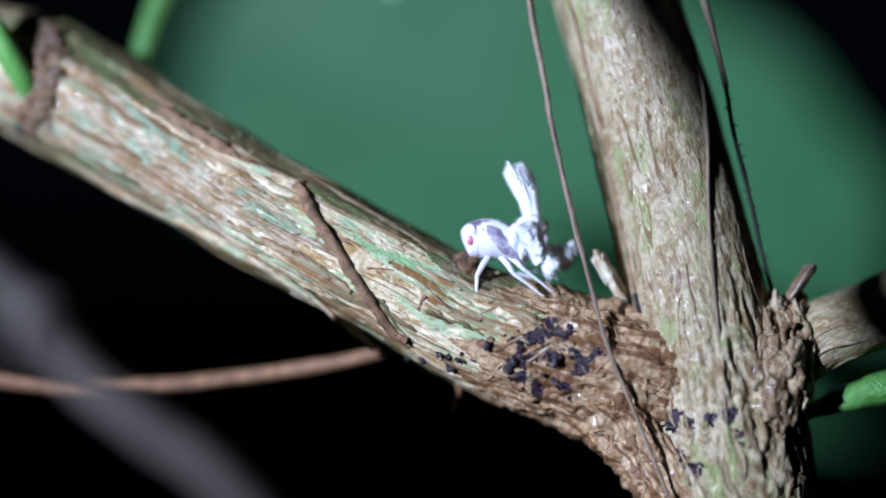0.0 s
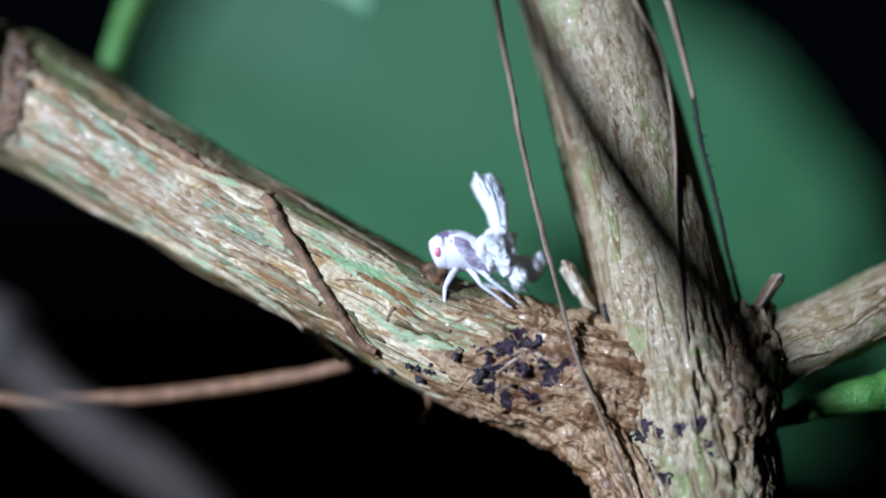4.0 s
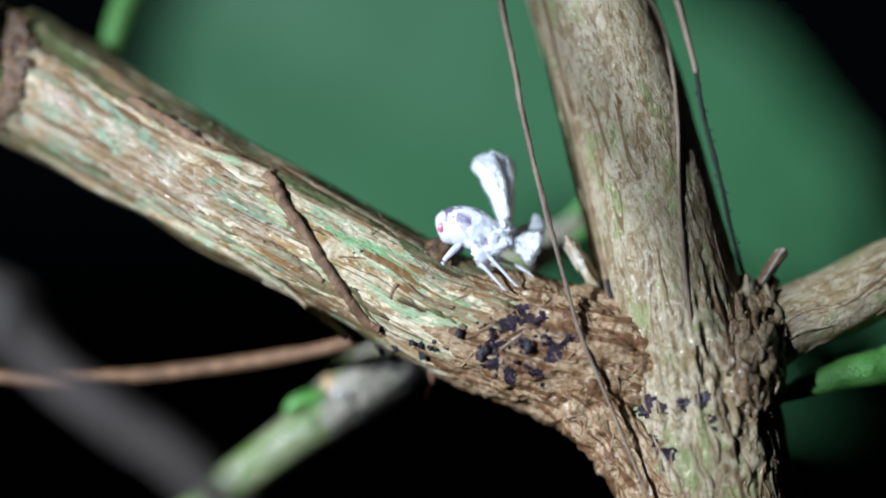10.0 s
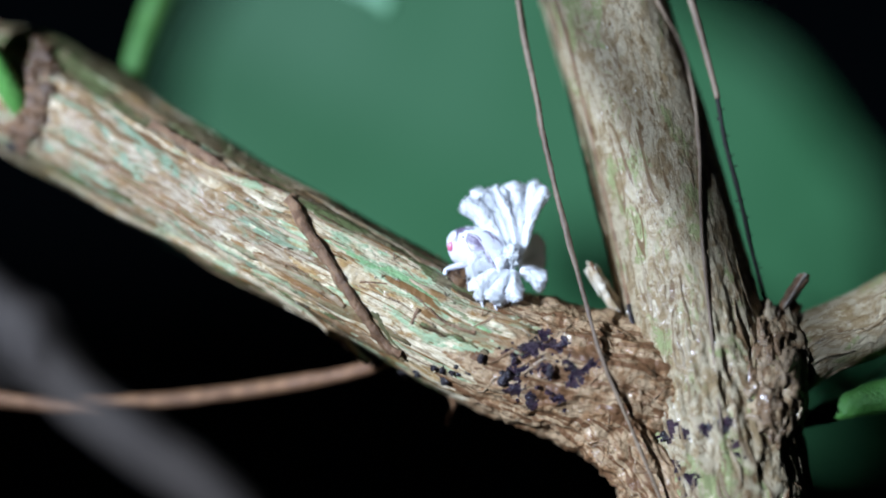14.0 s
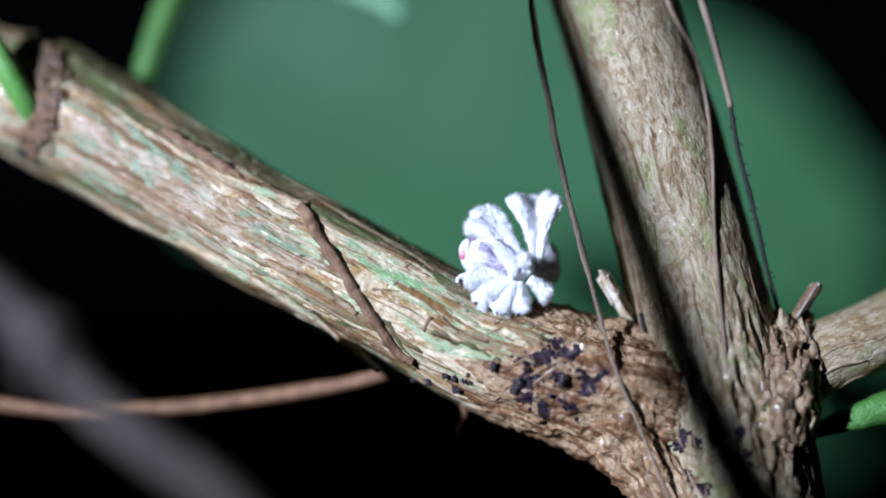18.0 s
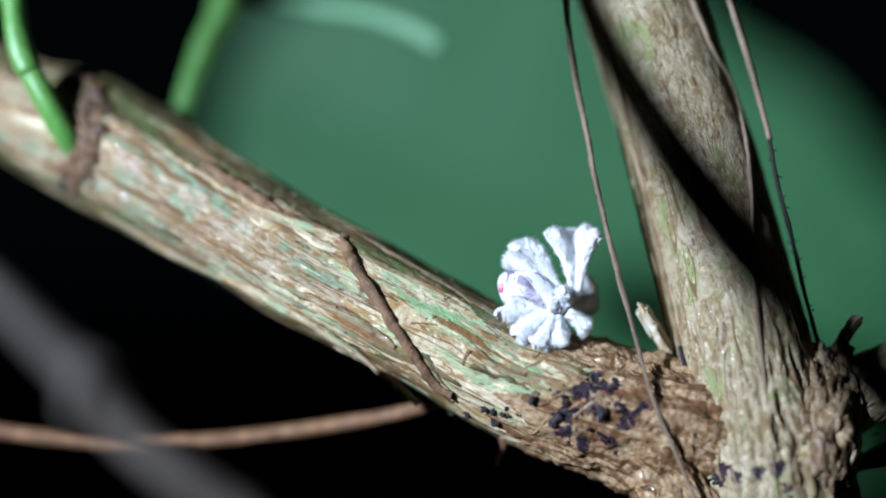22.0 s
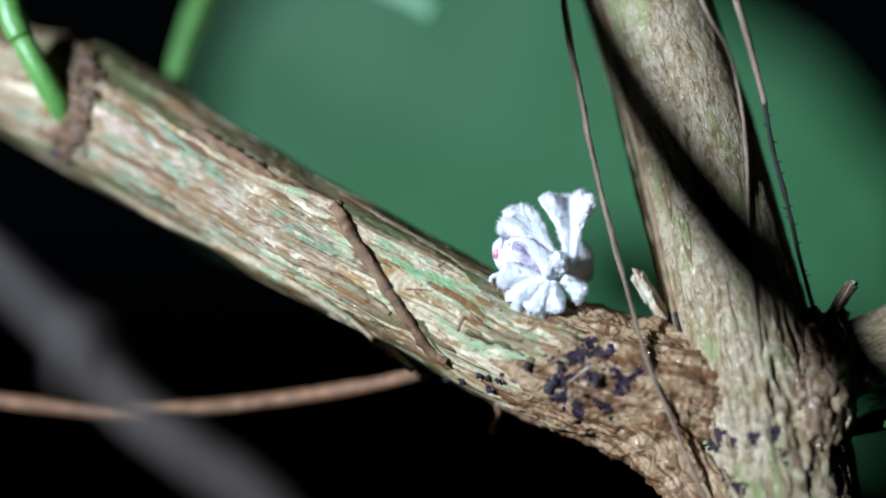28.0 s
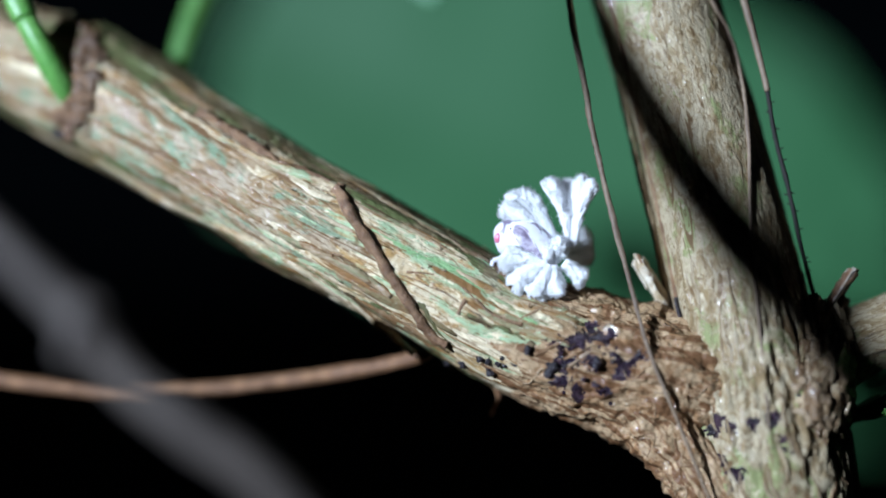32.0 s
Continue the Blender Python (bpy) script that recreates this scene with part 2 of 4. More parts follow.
# ---- meshes ----
def mesh_of(name, verts, faces, mat, uv=None, smooth=True):
    """A mesh from arrays in millimetres."""
    me = bpy.data.meshes.new(name)
    v = np.asarray(verts, dtype=np.float64) * MM
    me.from_pydata(v.tolist(), [], faces)
    if uv is not None:
        layer = me.uv_layers.new(name="UVMap")
        li = np.empty(len(me.loops), dtype=np.int32)
        me.loops.foreach_get("vertex_index", li)
        layer.data.foreach_set("uv", np.asarray(uv, dtype=np.float32)[li].ravel())
    me.materials.append(mat)
    if smooth:
        me.shade_smooth()
    return me


def part(name, data, mat, parent, label=""):
    """Links a mesh, or a bmesh in millimetres, as one object under a thing or a part."""
    if isinstance(data, bmesh.types.BMesh):
        me = bpy.data.meshes.new(name)
        bmesh.ops.scale(data, vec=(MM, MM, MM), verts=data.verts)
        data.to_mesh(me)
        data.free()
        me.materials.append(mat)
        me.shade_smooth()
        data = me
    ob = new(name, data)
    ob.parent = parent
    if label:
        ob["label"] = label
    return ob


def empty(name, place=(0, 0, 0)):
    ob = new(name)
    ob.location = Vector(place) * MM
    ob.empty_display_size = 0.002
    return ob


def spline(pts, n):
    """n points of a smooth line through pts (any number of columns)."""
    p = np.array([tuple(q) for q in pts], dtype=float)
    p = np.vstack([2 * p[0] - p[1], p, 2 * p[-1] - p[-2]])
    k = len(p) - 3
    t = np.linspace(0, k - 1e-9, n)
    i = t.astype(int)
    f = (t - i)[:, None]
    a, b, c, d = p[i], p[i + 1], p[i + 2], p[i + 3]
    return 0.5 * (2 * b + (c - a) * f + (2 * a - 5 * b + 4 * c - d) * f ** 2 + (3 * b - a - 3 * c + d) * f ** 3)


class Limb:
    """A tapered tube along a line, with relief; keeps its frame so that things can be laid on it."""

    def __init__(self, pts, radii, rings, segs, relief=None, seed=0):
        s = spline([(*p, r) for p, r in zip(pts, radii)], rings)
        self.c, self.r = s[:, :3], s[:, 3]
        t = np.gradient(self.c, axis=0)
        self.t = t / np.linalg.norm(t, axis=1)[:, None]
        ref = np.array([0.0, 1.0, 0.0])
        e1 = ref - self.t * (self.t @ ref)[:, None]
        self.e1 = e1 / np.linalg.norm(e1, axis=1)[:, None]
        self.e2 = np.cross(self.t, self.e1)
        self.v = np.concatenate([[0], np.cumsum(np.linalg.norm(np.diff(self.c, axis=0), axis=1))])
        self.relief, self.seed, self.segs = relief, seed, segs

    def surface(self, theta, v, lift=0.0):
        """Places on the surface; theta = pi faces the viewer."""
        theta, v = np.atleast_1d(theta).astype(float), np.atleast_1d(v).astype(float)
        g = lambda a: np.stack([np.interp(v, self.v, a[:, k]) for k in range(3)], 1)
        r = np.interp(v, self.v, self.r)
        if self.relief:
            r = r + self.relief(theta, v, r, self.seed)
        out = np.cos(theta)[:, None] * g(self.e1) + np.sin(theta)[:, None] * g(self.e2)
        return g(self.c) + out * (r + lift)[:, None]

    def mesh(self, name, mat, other=None, zone=None, third=None, zone3=None):
        """zone(theta, v): true where the other bark shows; zone3 likewise for the third."""
        n, k = len(self.v), self.segs
        th = np.linspace(0, 2 * math.pi, k + 1)
        vv, tt = np.repeat(self.v, k + 1), np.tile(th, n)
        pts = self.surface(tt, vv)
        uv = np.stack([tt * float(np.mean(self.r)), vv], 1)
        faces = [(i * (k + 1) + j, i * (k + 1) + j + 1, (i + 1) * (k + 1) + j + 1, (i + 1) * (k + 1) + j) for i in range(n - 1) for j in range(k)]
        faces.append(tuple(range(k - 1, -1, -1)))
        faces.append(tuple((n - 1) * (k + 1) + j for j in range(k)))
        me = mesh_of(name, pts, faces, mat, uv)
        if other:
            me.materials.append(other)
            f = np.array([(i * (k + 1) + j) for i in range(n - 1) for j in range(k)])
            idx = np.concatenate([zone(tt[f], vv[f]).astype(np.int32), [0, 0]])
            if third:
                me.materials.append(third)
                idx[:-2] = np.where((idx[:-2] == 0) & zone3(tt[f], vv[f]), 2, idx[:-2])
            me.polygons.foreach_set("material_index", idx.astype(np.int32))
        return me


def coat(me, limb, mat, zone):
    """Gives the faces of a limb's mesh inside zone(theta, v) another bark."""
    n, k = len(limb.v), limb.segs
    th = np.linspace(0, 2 * math.pi, k + 1)
    tt, vv = np.tile(th[:-1], n - 1), np.repeat(limb.v[:-1], k)
    me.materials.append(mat)
    idx = np.empty(len(me.polygons), dtype=np.int32)
    me.polygons.foreach_get("material_index", idx)
    idx[:-2] = np.where(zone(tt, vv), len(me.materials) - 1, idx[:-2])
    me.polygons.foreach_set("material_index", idx)


def old_strip(th, v):
    """The strip of old bark beyond the long ridge of the branch, and a darker strip along its underside."""
    w = 0.3 * vnoise(np.stack([np.cos(th) * 2, np.sin(th) * 2, v * 0.12], 1), 87) + 0.22 * vnoise(np.stack([np.cos(th) * 8, np.sin(th) * 8, v * 0.5], 1), 88)
    low = 2.2 + 0.1 * np.sin(v * 0.4)
    return ((th + w > 3.72 - 0.16 * np.clip((v - 26) / 8, 0, 1)) & (th + w < 5.3)) | ((th + w < low) & (th > 1.0) & (v > 13))


def ragged(lo, hi):
    """A zone between lo and hi along a limb, with a torn boundary."""
    def f(th, v):
        w = 2.2 * vnoise(np.stack([np.cos(th) * 3, np.sin(th) * 3, v * 0.25], 1), 77) + 1.0 * vnoise(np.stack([np.cos(th) * 9, np.sin(th) * 9, v * 0.8], 1), 78)
        return (v + w > lo) & (v + w < hi)
    return f


def fibrous(depth, stretch=0.16, coarse=1.0):
    """Bark relief: long ridges and furrows along the limb, with lumps."""
    def f(th, v, r, seed):
        x, y = np.cos(th) * r, np.sin(th) * r
        a = vnoise(np.stack([x * 0.9 * coarse, y * 0.9 * coarse, v * stretch], 1), seed)
        b = vnoise(np.stack([x * 1.9, y * 1.9, v * stretch * 2.2], 1), seed + 1)
        c = vnoise(np.stack([x * 5, y * 5, v * stretch * 9], 1), seed + 2)
        d = vnoise(np.stack([x * 0.45, y * 0.45, v * 0.3], 1), seed + 3)
        return depth * (0.42 * a + 0.2 * b + 0.1 * c + 0.5 * d)
    return f


def gnarled(depth, stretch, reach):
    """Fibrous bark that breaks up into cork towards the fork (the first `reach` mm)."""
    base = fibrous(depth, stretch)

    def f(th, v, r, seed):
        x, y = np.cos(th) * r, np.sin(th) * r
        k = np.clip((reach - v) / 5.0, 0, 1)
        a = vnoise(np.stack([x * 1.3, y * 1.3, v * 0.4], 1), seed + 5)
        b = vnoise(np.stack([x * 2.4, y * 2.4, v * 1.6], 1), seed + 6)
        c = vnoise(np.stack([x * 8, y * 8, v * 5], 1), seed + 7)
        e = vnoise(np.stack([x * 3.4, y * 3.4, v * 1.0], 1), seed + 9)
        rough = 0.28 * a + 0.18 * b + 0.08 * c + 0.18 * (0.4 - np.abs(e))
        fine = 0.035 * vnoise(np.stack([x * 9, y * 9, v * 3], 1), seed + 8)
        return base(th, v, r, seed) * (1 - 0.6 * k) + rough * k + fine
    return f


def stem_relief(depth):
    """Shallow ridges above, coarse furrows round the fork."""
    base = fibrous(depth, 0.12)

    def f(th, v, r, seed):
        x, y = np.cos(th) * r, np.sin(th) * r
        k = np.exp(-((v - FORK) / 5.5) ** 2)
        b = vnoise(np.stack([x * 2.4, y * 2.4, v * 0.5], 1), seed + 6)
        c = vnoise(np.stack([x * 6, y * 6, v * 2.2], 1), seed + 7)
        fine = 0.03 * vnoise(np.stack([x * 8, y * 8, v * 2], 1), seed + 8)
        return base(th, v, r, seed) * 0.75 + k * (0.5 * (0.5 - np.abs(b)) + 0.12 * c) + fine
    return f


FORK = 420.0


def strand(pts, r0, r1, mat, name, parent, seed=1, rough=0.15, rings=40, segs=8, label=""):
    n = len(pts)
    rad = [r0 + (r1 - r0) * i / (n - 1) for i in range(n)]

    def wob(th, v, r, seed):
        return r * rough * (1.3 * vnoise(np.stack([np.cos(th) * 1.5, np.sin(th) * 1.5, v * 0.9], 1), seed) + 0.7 * vnoise(np.stack([np.cos(th) * 3, np.sin(th) * 3, v * 3.5], 1), seed + 1))
    return part(name, Limb(pts, rad, rings, segs, wob, seed).mesh(name, mat), mat, parent, label)


# ---- ground ----
g = bmesh.new()
bmesh.ops.create_grid(g, x_segments=40, y_segments=40, size=30000)
for q in g.verts:
    q.co.z = -420 + 6 * noise.noise(q.co * 0.0007)
ground = part("ground", g, soil, None)
tagged(ground, "dark bare soil under the shrub at night", "ground", "", "structure")

# ---- the shrub ----
shrub = tagged(empty("shrub", (18, 0, -420)), "woody shrub with forked peeling bark branches and dry fibres", "shrub")
BASE = Matrix.Translation((-18 * MM, 0, 420 * MM))


def on_shrub(ob):
    ob.matrix_local = BASE
    return ob


lower_limb = Limb([P(1420, 14500, 0), P(1400, 6000, 0), P(1345, 1700, 0), P(1318, 1250, 0)], [6.5, 6.0, 4.7, 4.4], 200, 40, fibrous(0.3), 5)
FORK = 18.0
stem_limb = Limb([P(1322, 1300, 0), P(1305, 1120, 0), P(1285, 960, 0), P(1262, 820, 0), P(1232, 680, 0), P(1202, 520, 0), P(1142, 270, 0.6), P(1055, 0, 1.6), P(960, -330, 3), P(900, -700, 5)],
                 [4.4, 4.35, 4.3, 4.35, 4.0, 3.55, 3.3, 3.2, 3.1, 3.0], 900, 190, stem_relief(0.2), 5)
stem = on_shrub(part("stem", stem_limb.mesh("stem", stem_bark, fork_body, ragged(-5, 9.5)), stem_bark, shrub, "upright stem with ridged tan and green bark"))
on_shrub(part("lower_stem", lower_limb.mesh("lower_stem", stem_bark), stem_bark, shrub))
branch_limb = Limb([P(1230, 730, 0.5), P(1090, 679, -0.2), P(955, 646, -0.5), P(802, 594, -0.3), P(659, 516, 0), P(504, 433, 0.3), P(350, 345, 1.5), P(203, 257, 3.0), P(95, 195, 4.3), P(30, 160, 5.0), P(-80, 115, 6.5), P(-400, -60, 11)],
                   [3.4, 3.55, 3.4, 3.25, 3.22, 3.22, 3.25, 3.4, 3.55, 3.5, 3.0, 2.8], 760, 220, gnarled(0.3, 0.11, 14.0), 21)
branch = on_shrub(part("branch", branch_limb.mesh("branch", branch_bark, fork_body, ragged(-5, 12.5), old_bark, old_strip), branch_bark, shrub, "slanting branch with peeling cream, green and brown bark"))
# the branch bark's pattern in darker tones, beyond 23 mm along the branch
coat(branch.data, branch_limb, darker_branch_bark, lambda th, v: (v + 5 * vnoise(np.stack([np.cos(th) * 6, np.sin(th) * 6, v * 0.15], 1), 96) > 23) & ~old_strip(th, v))
coat(branch.data, branch_limb, moss_bark, lambda th, v: (th + 0.12 * vnoise(np.stack([th * 4, v * 0.5, v * 0], 1), 91) > 3.42) & (th + 0.4 * vnoise(np.stack([th * 7, v * 0.4, v * 0], 1), 92) < 3.74) & (np.abs(v - 16.5 + 3.5 * vnoise(np.stack([th * 9, v * 0, v * 0], 1), 93)) < 4.2))
side_limb = Limb([P(1270, 650, 0.5), P(1370, 640, -0.3), P(1430, 612, -0.6), P(1500, 585, -0.4), P(1580, 548, 0.2), P(1750, 470, 1.5)],
                 [3.0, 2.2, 1.85, 1.85, 1.9, 1.9], 260, 100, fibrous(0.26), 41)
side = on_shrub(part("branch", side_limb.mesh("branch", stem_bark), stem_bark, shrub, "short side branch with grey-green bark"))

on_shrub(strand([P(880, -330, -1), P(908, 0, -1.2), P(936, 160, -1.8), P(961, 290, -2.5), P(996, 430, -3), P(1027, 545, -3.4), P(1045, 610, -3.85), P(1075, 690, -4.0), P(1105, 760, -4.0), P(1150, 870, -4.1), P(1190, 960, -4.3)], 0.19, 0.07, grey_fibre, "dry_fibre", shrub, 3, 0.3, 160, 8, "long dry grey-brown fibre hanging before the stem"))
on_shrub(strand([P(1110, -330, -1), P(1211, 0, -1), P(1237, 90, -1.3), P(1259, 177, -1.5)], 0.2, 0.16, grey_fibre, "dry_fibre", shrub, 5, 0.1, 50, 8, "pale stiff fibre beside the stem"))
on_shrub(strand([P(1259, 177, -1.5), P(1271, 250, -1.5), P(1296, 345, -1.5), P(1320, 450, -1.5), P(1340, 525, -1), P(1354, 575, -0.6)], 0.13, 0.11, black_fibre, "bristle", shrub, 6, 0.3, 60, 6, "thin black bristly thread"))
on_shrub(strand([P(-420, 640, 3), P(-120, 690, 3), P(0, 705, 3), P(130, 715, 3), P(300, 705, 3), P(480, 682, 2.4), P(600, 660, 1.4), P(668, 642, 0.4)], 0.44, 0.36, dead_brown, "rootlet", shrub, 7, 0.12, 120, 10, "thin orange-brown rootlet"))
# ---- foreground twig ----
fore = tagged(empty("dead_twig", P(500, 1000, -20)), "grey dead twig with a swollen knot, close in front", "twig")
fl = Limb([P(-205, 352, -20), P(-150, 405, -20.3), P(-60, 495, -20.5), P(40, 590, -20.5), P(130, 700, -20.5), P(250, 790, -20.5), P(420, 930, -20), P(900, 1500, -18)], [0.5, 0.66, 0.76, 0.87, 0.74, 0.82, 0.87, 0.9], 160, 24, fibrous(0.12), 61)
fm = part("twig_shaft", fl.mesh("twig_shaft", grey_twig), grey_twig, fore)
fm.matrix_local = Matrix.Translation(-P(500, 1000, -20) * MM)
# ---- broad leaf ----
def leaf_mesh(name, length, upper, lower, mat, bend=0.12, thick=0.4, nu=60, nv=20):
    """A blunt-based, lopsided blade with a folded midrib, from its base at the origin along x."""
    vs, fs = [], []
    for i in range(nu + 1):
        u = i / nu
        w = max(0.01, min(1.0, u / 0.1) ** 0.6 * (1 - u ** 3.0) ** 0.7) * (1 + 0.03 * math.sin(u * 23))
        for j in range(nv + 1):
            t = 2 * j / nv - 1
            y = t * w * (upper if t > 0 else lower)
            vs.append((length * u, y, abs(y) * 0.12 - bend * length * u * u + 0.002 * length * math.sin(u * 38 + abs(t) * 3) * abs(t)))
    n = len(vs)
    vs += [(x, y, z - thick) for x, y, z in vs]
    for i in range(nu):
        for j in range(nv):
            a = i * (nv + 1) + j
            fs.append((a, a + 1, a + nv + 2, a + nv + 1))
            fs.append((n + a + nv + 1, n + a + nv + 2, n + a + 1, n + a))
    return mesh_of(name, vs, fs, mat)


herb = tagged(empty("broad_leaf_plant", (48, 150, -420)), "plant with one broad green leaf standing behind the shrub", "plant")

A0, A1 = P(318, 56, 85), P(1700, 760, 85)
ax = (A1 - A0).normalized()
nrm = Vector((-0.25, -1, 0.25))
nrm = (nrm - ax * nrm.dot(ax)).normalized()
LEAF = Matrix((ax, nrm.cross(ax), nrm)).transposed().to_4x4()
LEAF.translation = A0 * MM
blade = part("leaf_blade", leaf_mesh("leaf_blade", (A1 - A0).length, 28.6, 16.8, leaf_green, 0.03), leaf_green, herb)
blade.matrix_local = Matrix.Translation(Vector((-48, -150, 420)) * MM) @ LEAF
pet = strand([A0 + Vector((1, 1, 0)), A0 + Vector((14, 12, -8)), P(800, 420, 105), P(1240, 760, 115), P(1330, 1300, 130), Vector((46, 150, -200)), Vector((48, 150, -425))], 1.4, 2.2, green_stalk, "leaf_stalk", herb, 71, 0.05, 120, 10)
pet.matrix_local = Matrix.Translation(Vector((-48, -150, 420)) * MM)

# ---- unseen twig, added to cast the moving shadow band on the stem ----
SHADE = 0.6


def shade_place(xb, q):
    """A place q of the way from the torch to the stem."""
    return LAMP + q * (P(xb, 400, -2) - LAMP)


shader = tagged(empty("shade_caster_twig", shade_place(1250, SHADE)), "unseen twig-shaped shadow caster added before the torch", "twig")
dirv = (P(1250 + 290, 400 + 420, -2) - P(1250, 400, -2)).normalized()
bow = Vector((0.82, 0, 0.57))
sl = Limb([-100 * dirv, -70 * dirv, -45 * dirv, -20 * dirv + Vector((0.3, 0, 0.2)), Vector((0, 0, 0)), 10 * dirv + 0.4 * bow, 17 * dirv + 1.1 * bow, 22 * dirv + 1.5 * bow], [0.26, 0.36, 0.48, 0.72, 0.85, 0.92, 0.88, 0.3], 140, 16, fibrous(0.08), 81)
part("twig_shaft", sl.mesh("twig_shaft", grey_twig), grey_twig, shader)


# ---- laying things on a limb ----
def skin(limb, px, py, lift=0.0):
    """The place on a limb's viewer-facing side that lies at (px, py) of the plan."""
    d = 0.0
    for _ in range(3):
        q = P(px, py, d)
        dist = (limb.c[:, 0] - q.x) ** 2 + (limb.c[:, 2] - q.z) ** 2
        i = int(np.argmin(dist))
        h = min(math.sqrt(dist[i]), limb.r[i] * 0.98)
        d = limb.c[i, 1] - math.sqrt(limb.r[i] ** 2 - h * h) - lift
    return P(px, py, d)


def lump(rx, ry, rz, seed, rough=0.3, level=2):
    """A knobbly pebble-like mesh."""
    b = bmesh.new()
    bmesh.ops.create_icosphere(b, subdivisions=level, radius=1)
    for q in b.verts:
        k = 1 + rough * noise.noise(q.co * 1.7 + Vector((seed * 3.1, seed, 0))) + 0.5 * rough * noise.noise(q.co * 4 + Vector((seed, 0, seed)))
        q.co = Vector((q.co.x * rx, q.co.y * ry, q.co.z * rz)) * k
    return b


def strip_mesh(limb, th, v, length, width, height, seed, wander=0.3):
    """A lens-shaped ridge of peeling bark that follows the limb."""
    n = 9
    u = np.linspace(0, 1, n)
    half = width / 2 * np.sin(np.pi * np.clip(u, 0.04, 0.96)) ** 0.7
    vv = v + (u - 0.5) * length
    r = np.interp(vv, limb.v, limb.r)
    tc = th + wander * 0.25 * np.sin(u * 4 + seed) + 0.02 * vnoise(np.stack([u * 5, u * 0 + seed, u * 0], 1), 3)
    cols = []
    for k, lift in ((-1, -0.12), (-0.55, 0.7 * height), (0.3, height), (1, -0.12)):
        lf = lift * (0.6 + 0.6 * np.sin(np.pi * u)) if lift > 0 else lift + 0 * u
        cols.append(limb.surface(tc + k * half / r, vv, lf))
    vs = np.stack(cols, 1).reshape(-1, 3)
    fs = [(i * 4 + j, i * 4 + j + 1, i * 4 + j + 5, i * 4 + j + 4) for i in range(n - 1) for j in range(3)]
    fs += [(i * 4 + 3, i * 4, i * 4 + 4, i * 4 + 7) for i in range(n - 1)] + [(3, 2, 1, 0), tuple((n - 1) * 4 + j for j in range(4))]
    uv = [(th * 3 + seed * 5 + w * half[i], vv[i] + seed * 11) for i in range(n) for w in (-1, -0.55, 0.3, 1)]
    return vs, fs, uv


def fleck_material(name, tones, rough, scale=900, stretch=1.0):
    """Bark pieces: each piece takes its own tone, with grain over it."""
    m, nodes, links, p = material(name)
    co = nodes.new("ShaderNodeTexCoord").outputs["Object"]
    info = nodes.new("ShaderNodeObjectInfo").outputs["Random"]
    n1 = grain(nodes, links, co, (scale, scale, scale * stretch), 4, 0.65, 0.3)
    n2 = grain(nodes, links, co, (scale * 4, scale * 4, scale * 4), 3, 0.6)
    c = mixed(nodes, links, ramp(nodes, links, info, 0.15, 0.5), tones[0], tones[1])
    c = mixed(nodes, links, ramp(nodes, links, info, 0.6, 0.85), c, tones[2])
    c = mixed(nodes, links, ramp(nodes, links, n1, 0.45, 0.7), c, tuple(0.45 * v for v in tones[1]))
    c = mixed(nodes, links, ramp(nodes, links, n2, 0.55, 0.8), c, tuple(min(0.85, 1.5 * v) for v in tones[0]))
    links.new(c, p.inputs["Base Color"])
    p.inputs["Roughness"].default_value = rough
    p.inputs["Coat Weight"].default_value, p.inputs["Coat Roughness"].default_value = 0.6, 0.12
    b = node(nodes, "ShaderNodeBump", Strength=1.0, Distance=0.00016)
    links.new(n2, b.inputs["Height"])
    links.new(b.outputs["Normal"], p.inputs["Normal"])
    return m


pale_strips = fleck_material("pale bark strips", ((0.55, 0.46, 0.32), (0.4, 0.31, 0.19), (0.3, 0.36, 0.25)), 0.4)
brown_strips = fleck_material("brown bark strips", ((0.26, 0.15, 0.07), (0.17, 0.09, 0.04), (0.32, 0.2, 0.09)), 0.4)
cork = fleck_material("corky bark", ((0.327, 0.23, 0.137), (0.198, 0.115, 0.0579), (0.415, 0.32, 0.2)), 0.32, 1500)
scar_brown = plain_material("brown leaf scar", (0.06, 0.032, 0.016), (0.17, 0.085, 0.035), 1100, 0.4, 0.6)
knot_bark = bark_material("gnarled knot bark", (0.415, 0.31, 0.19), (0.277, 0.17, 0.0842), (0.0988, 0.05, 0.0231), (0.327, 0.3, 0.158), 0.5, 0.56, 53.0, 0.36, 2.5)
hook_brown = plain_material("dark dead rootlet", (0.3, 0.17, 0.09), (0.16, 0.082, 0.043), 1500, 0.4, 0.9, 0, 0, 0.4)
purple_mould = plain_material("purple-black of mould and crack shade", (0.018, 0.01, 0.02), (0.06, 0.032, 0.042), 1800, 0.2, 1.0, 0, 0, 0.8)

rng = random.Random(7)


def strips(limb, owner, name, mat, count, th0, th1, v0, v1, len0, len1, w0, w1, h0, h1, wander=0.3):
    for i in range(count):
        th, v = rng.uniform(th0, th1), rng.uniform(v0, v1)
        vs, fs, uv = strip_mesh(limb, th, v, rng.uniform(len0, len1), rng.uniform(w0, w1), rng.uniform(h0, h1), rng.uniform(0, 9), wander)
        part(name, mesh_of(name, vs, fs, mat, uv), mat, owner)


def along(limb, px, py):
    """How far along a limb the place (px, py) lies."""
    q = P(px, py, 0)
    return float(limb.v[int(np.argmin((limb.c[:, 0] - q.x) ** 2 + (limb.c[:, 2] - q.z) ** 2))])


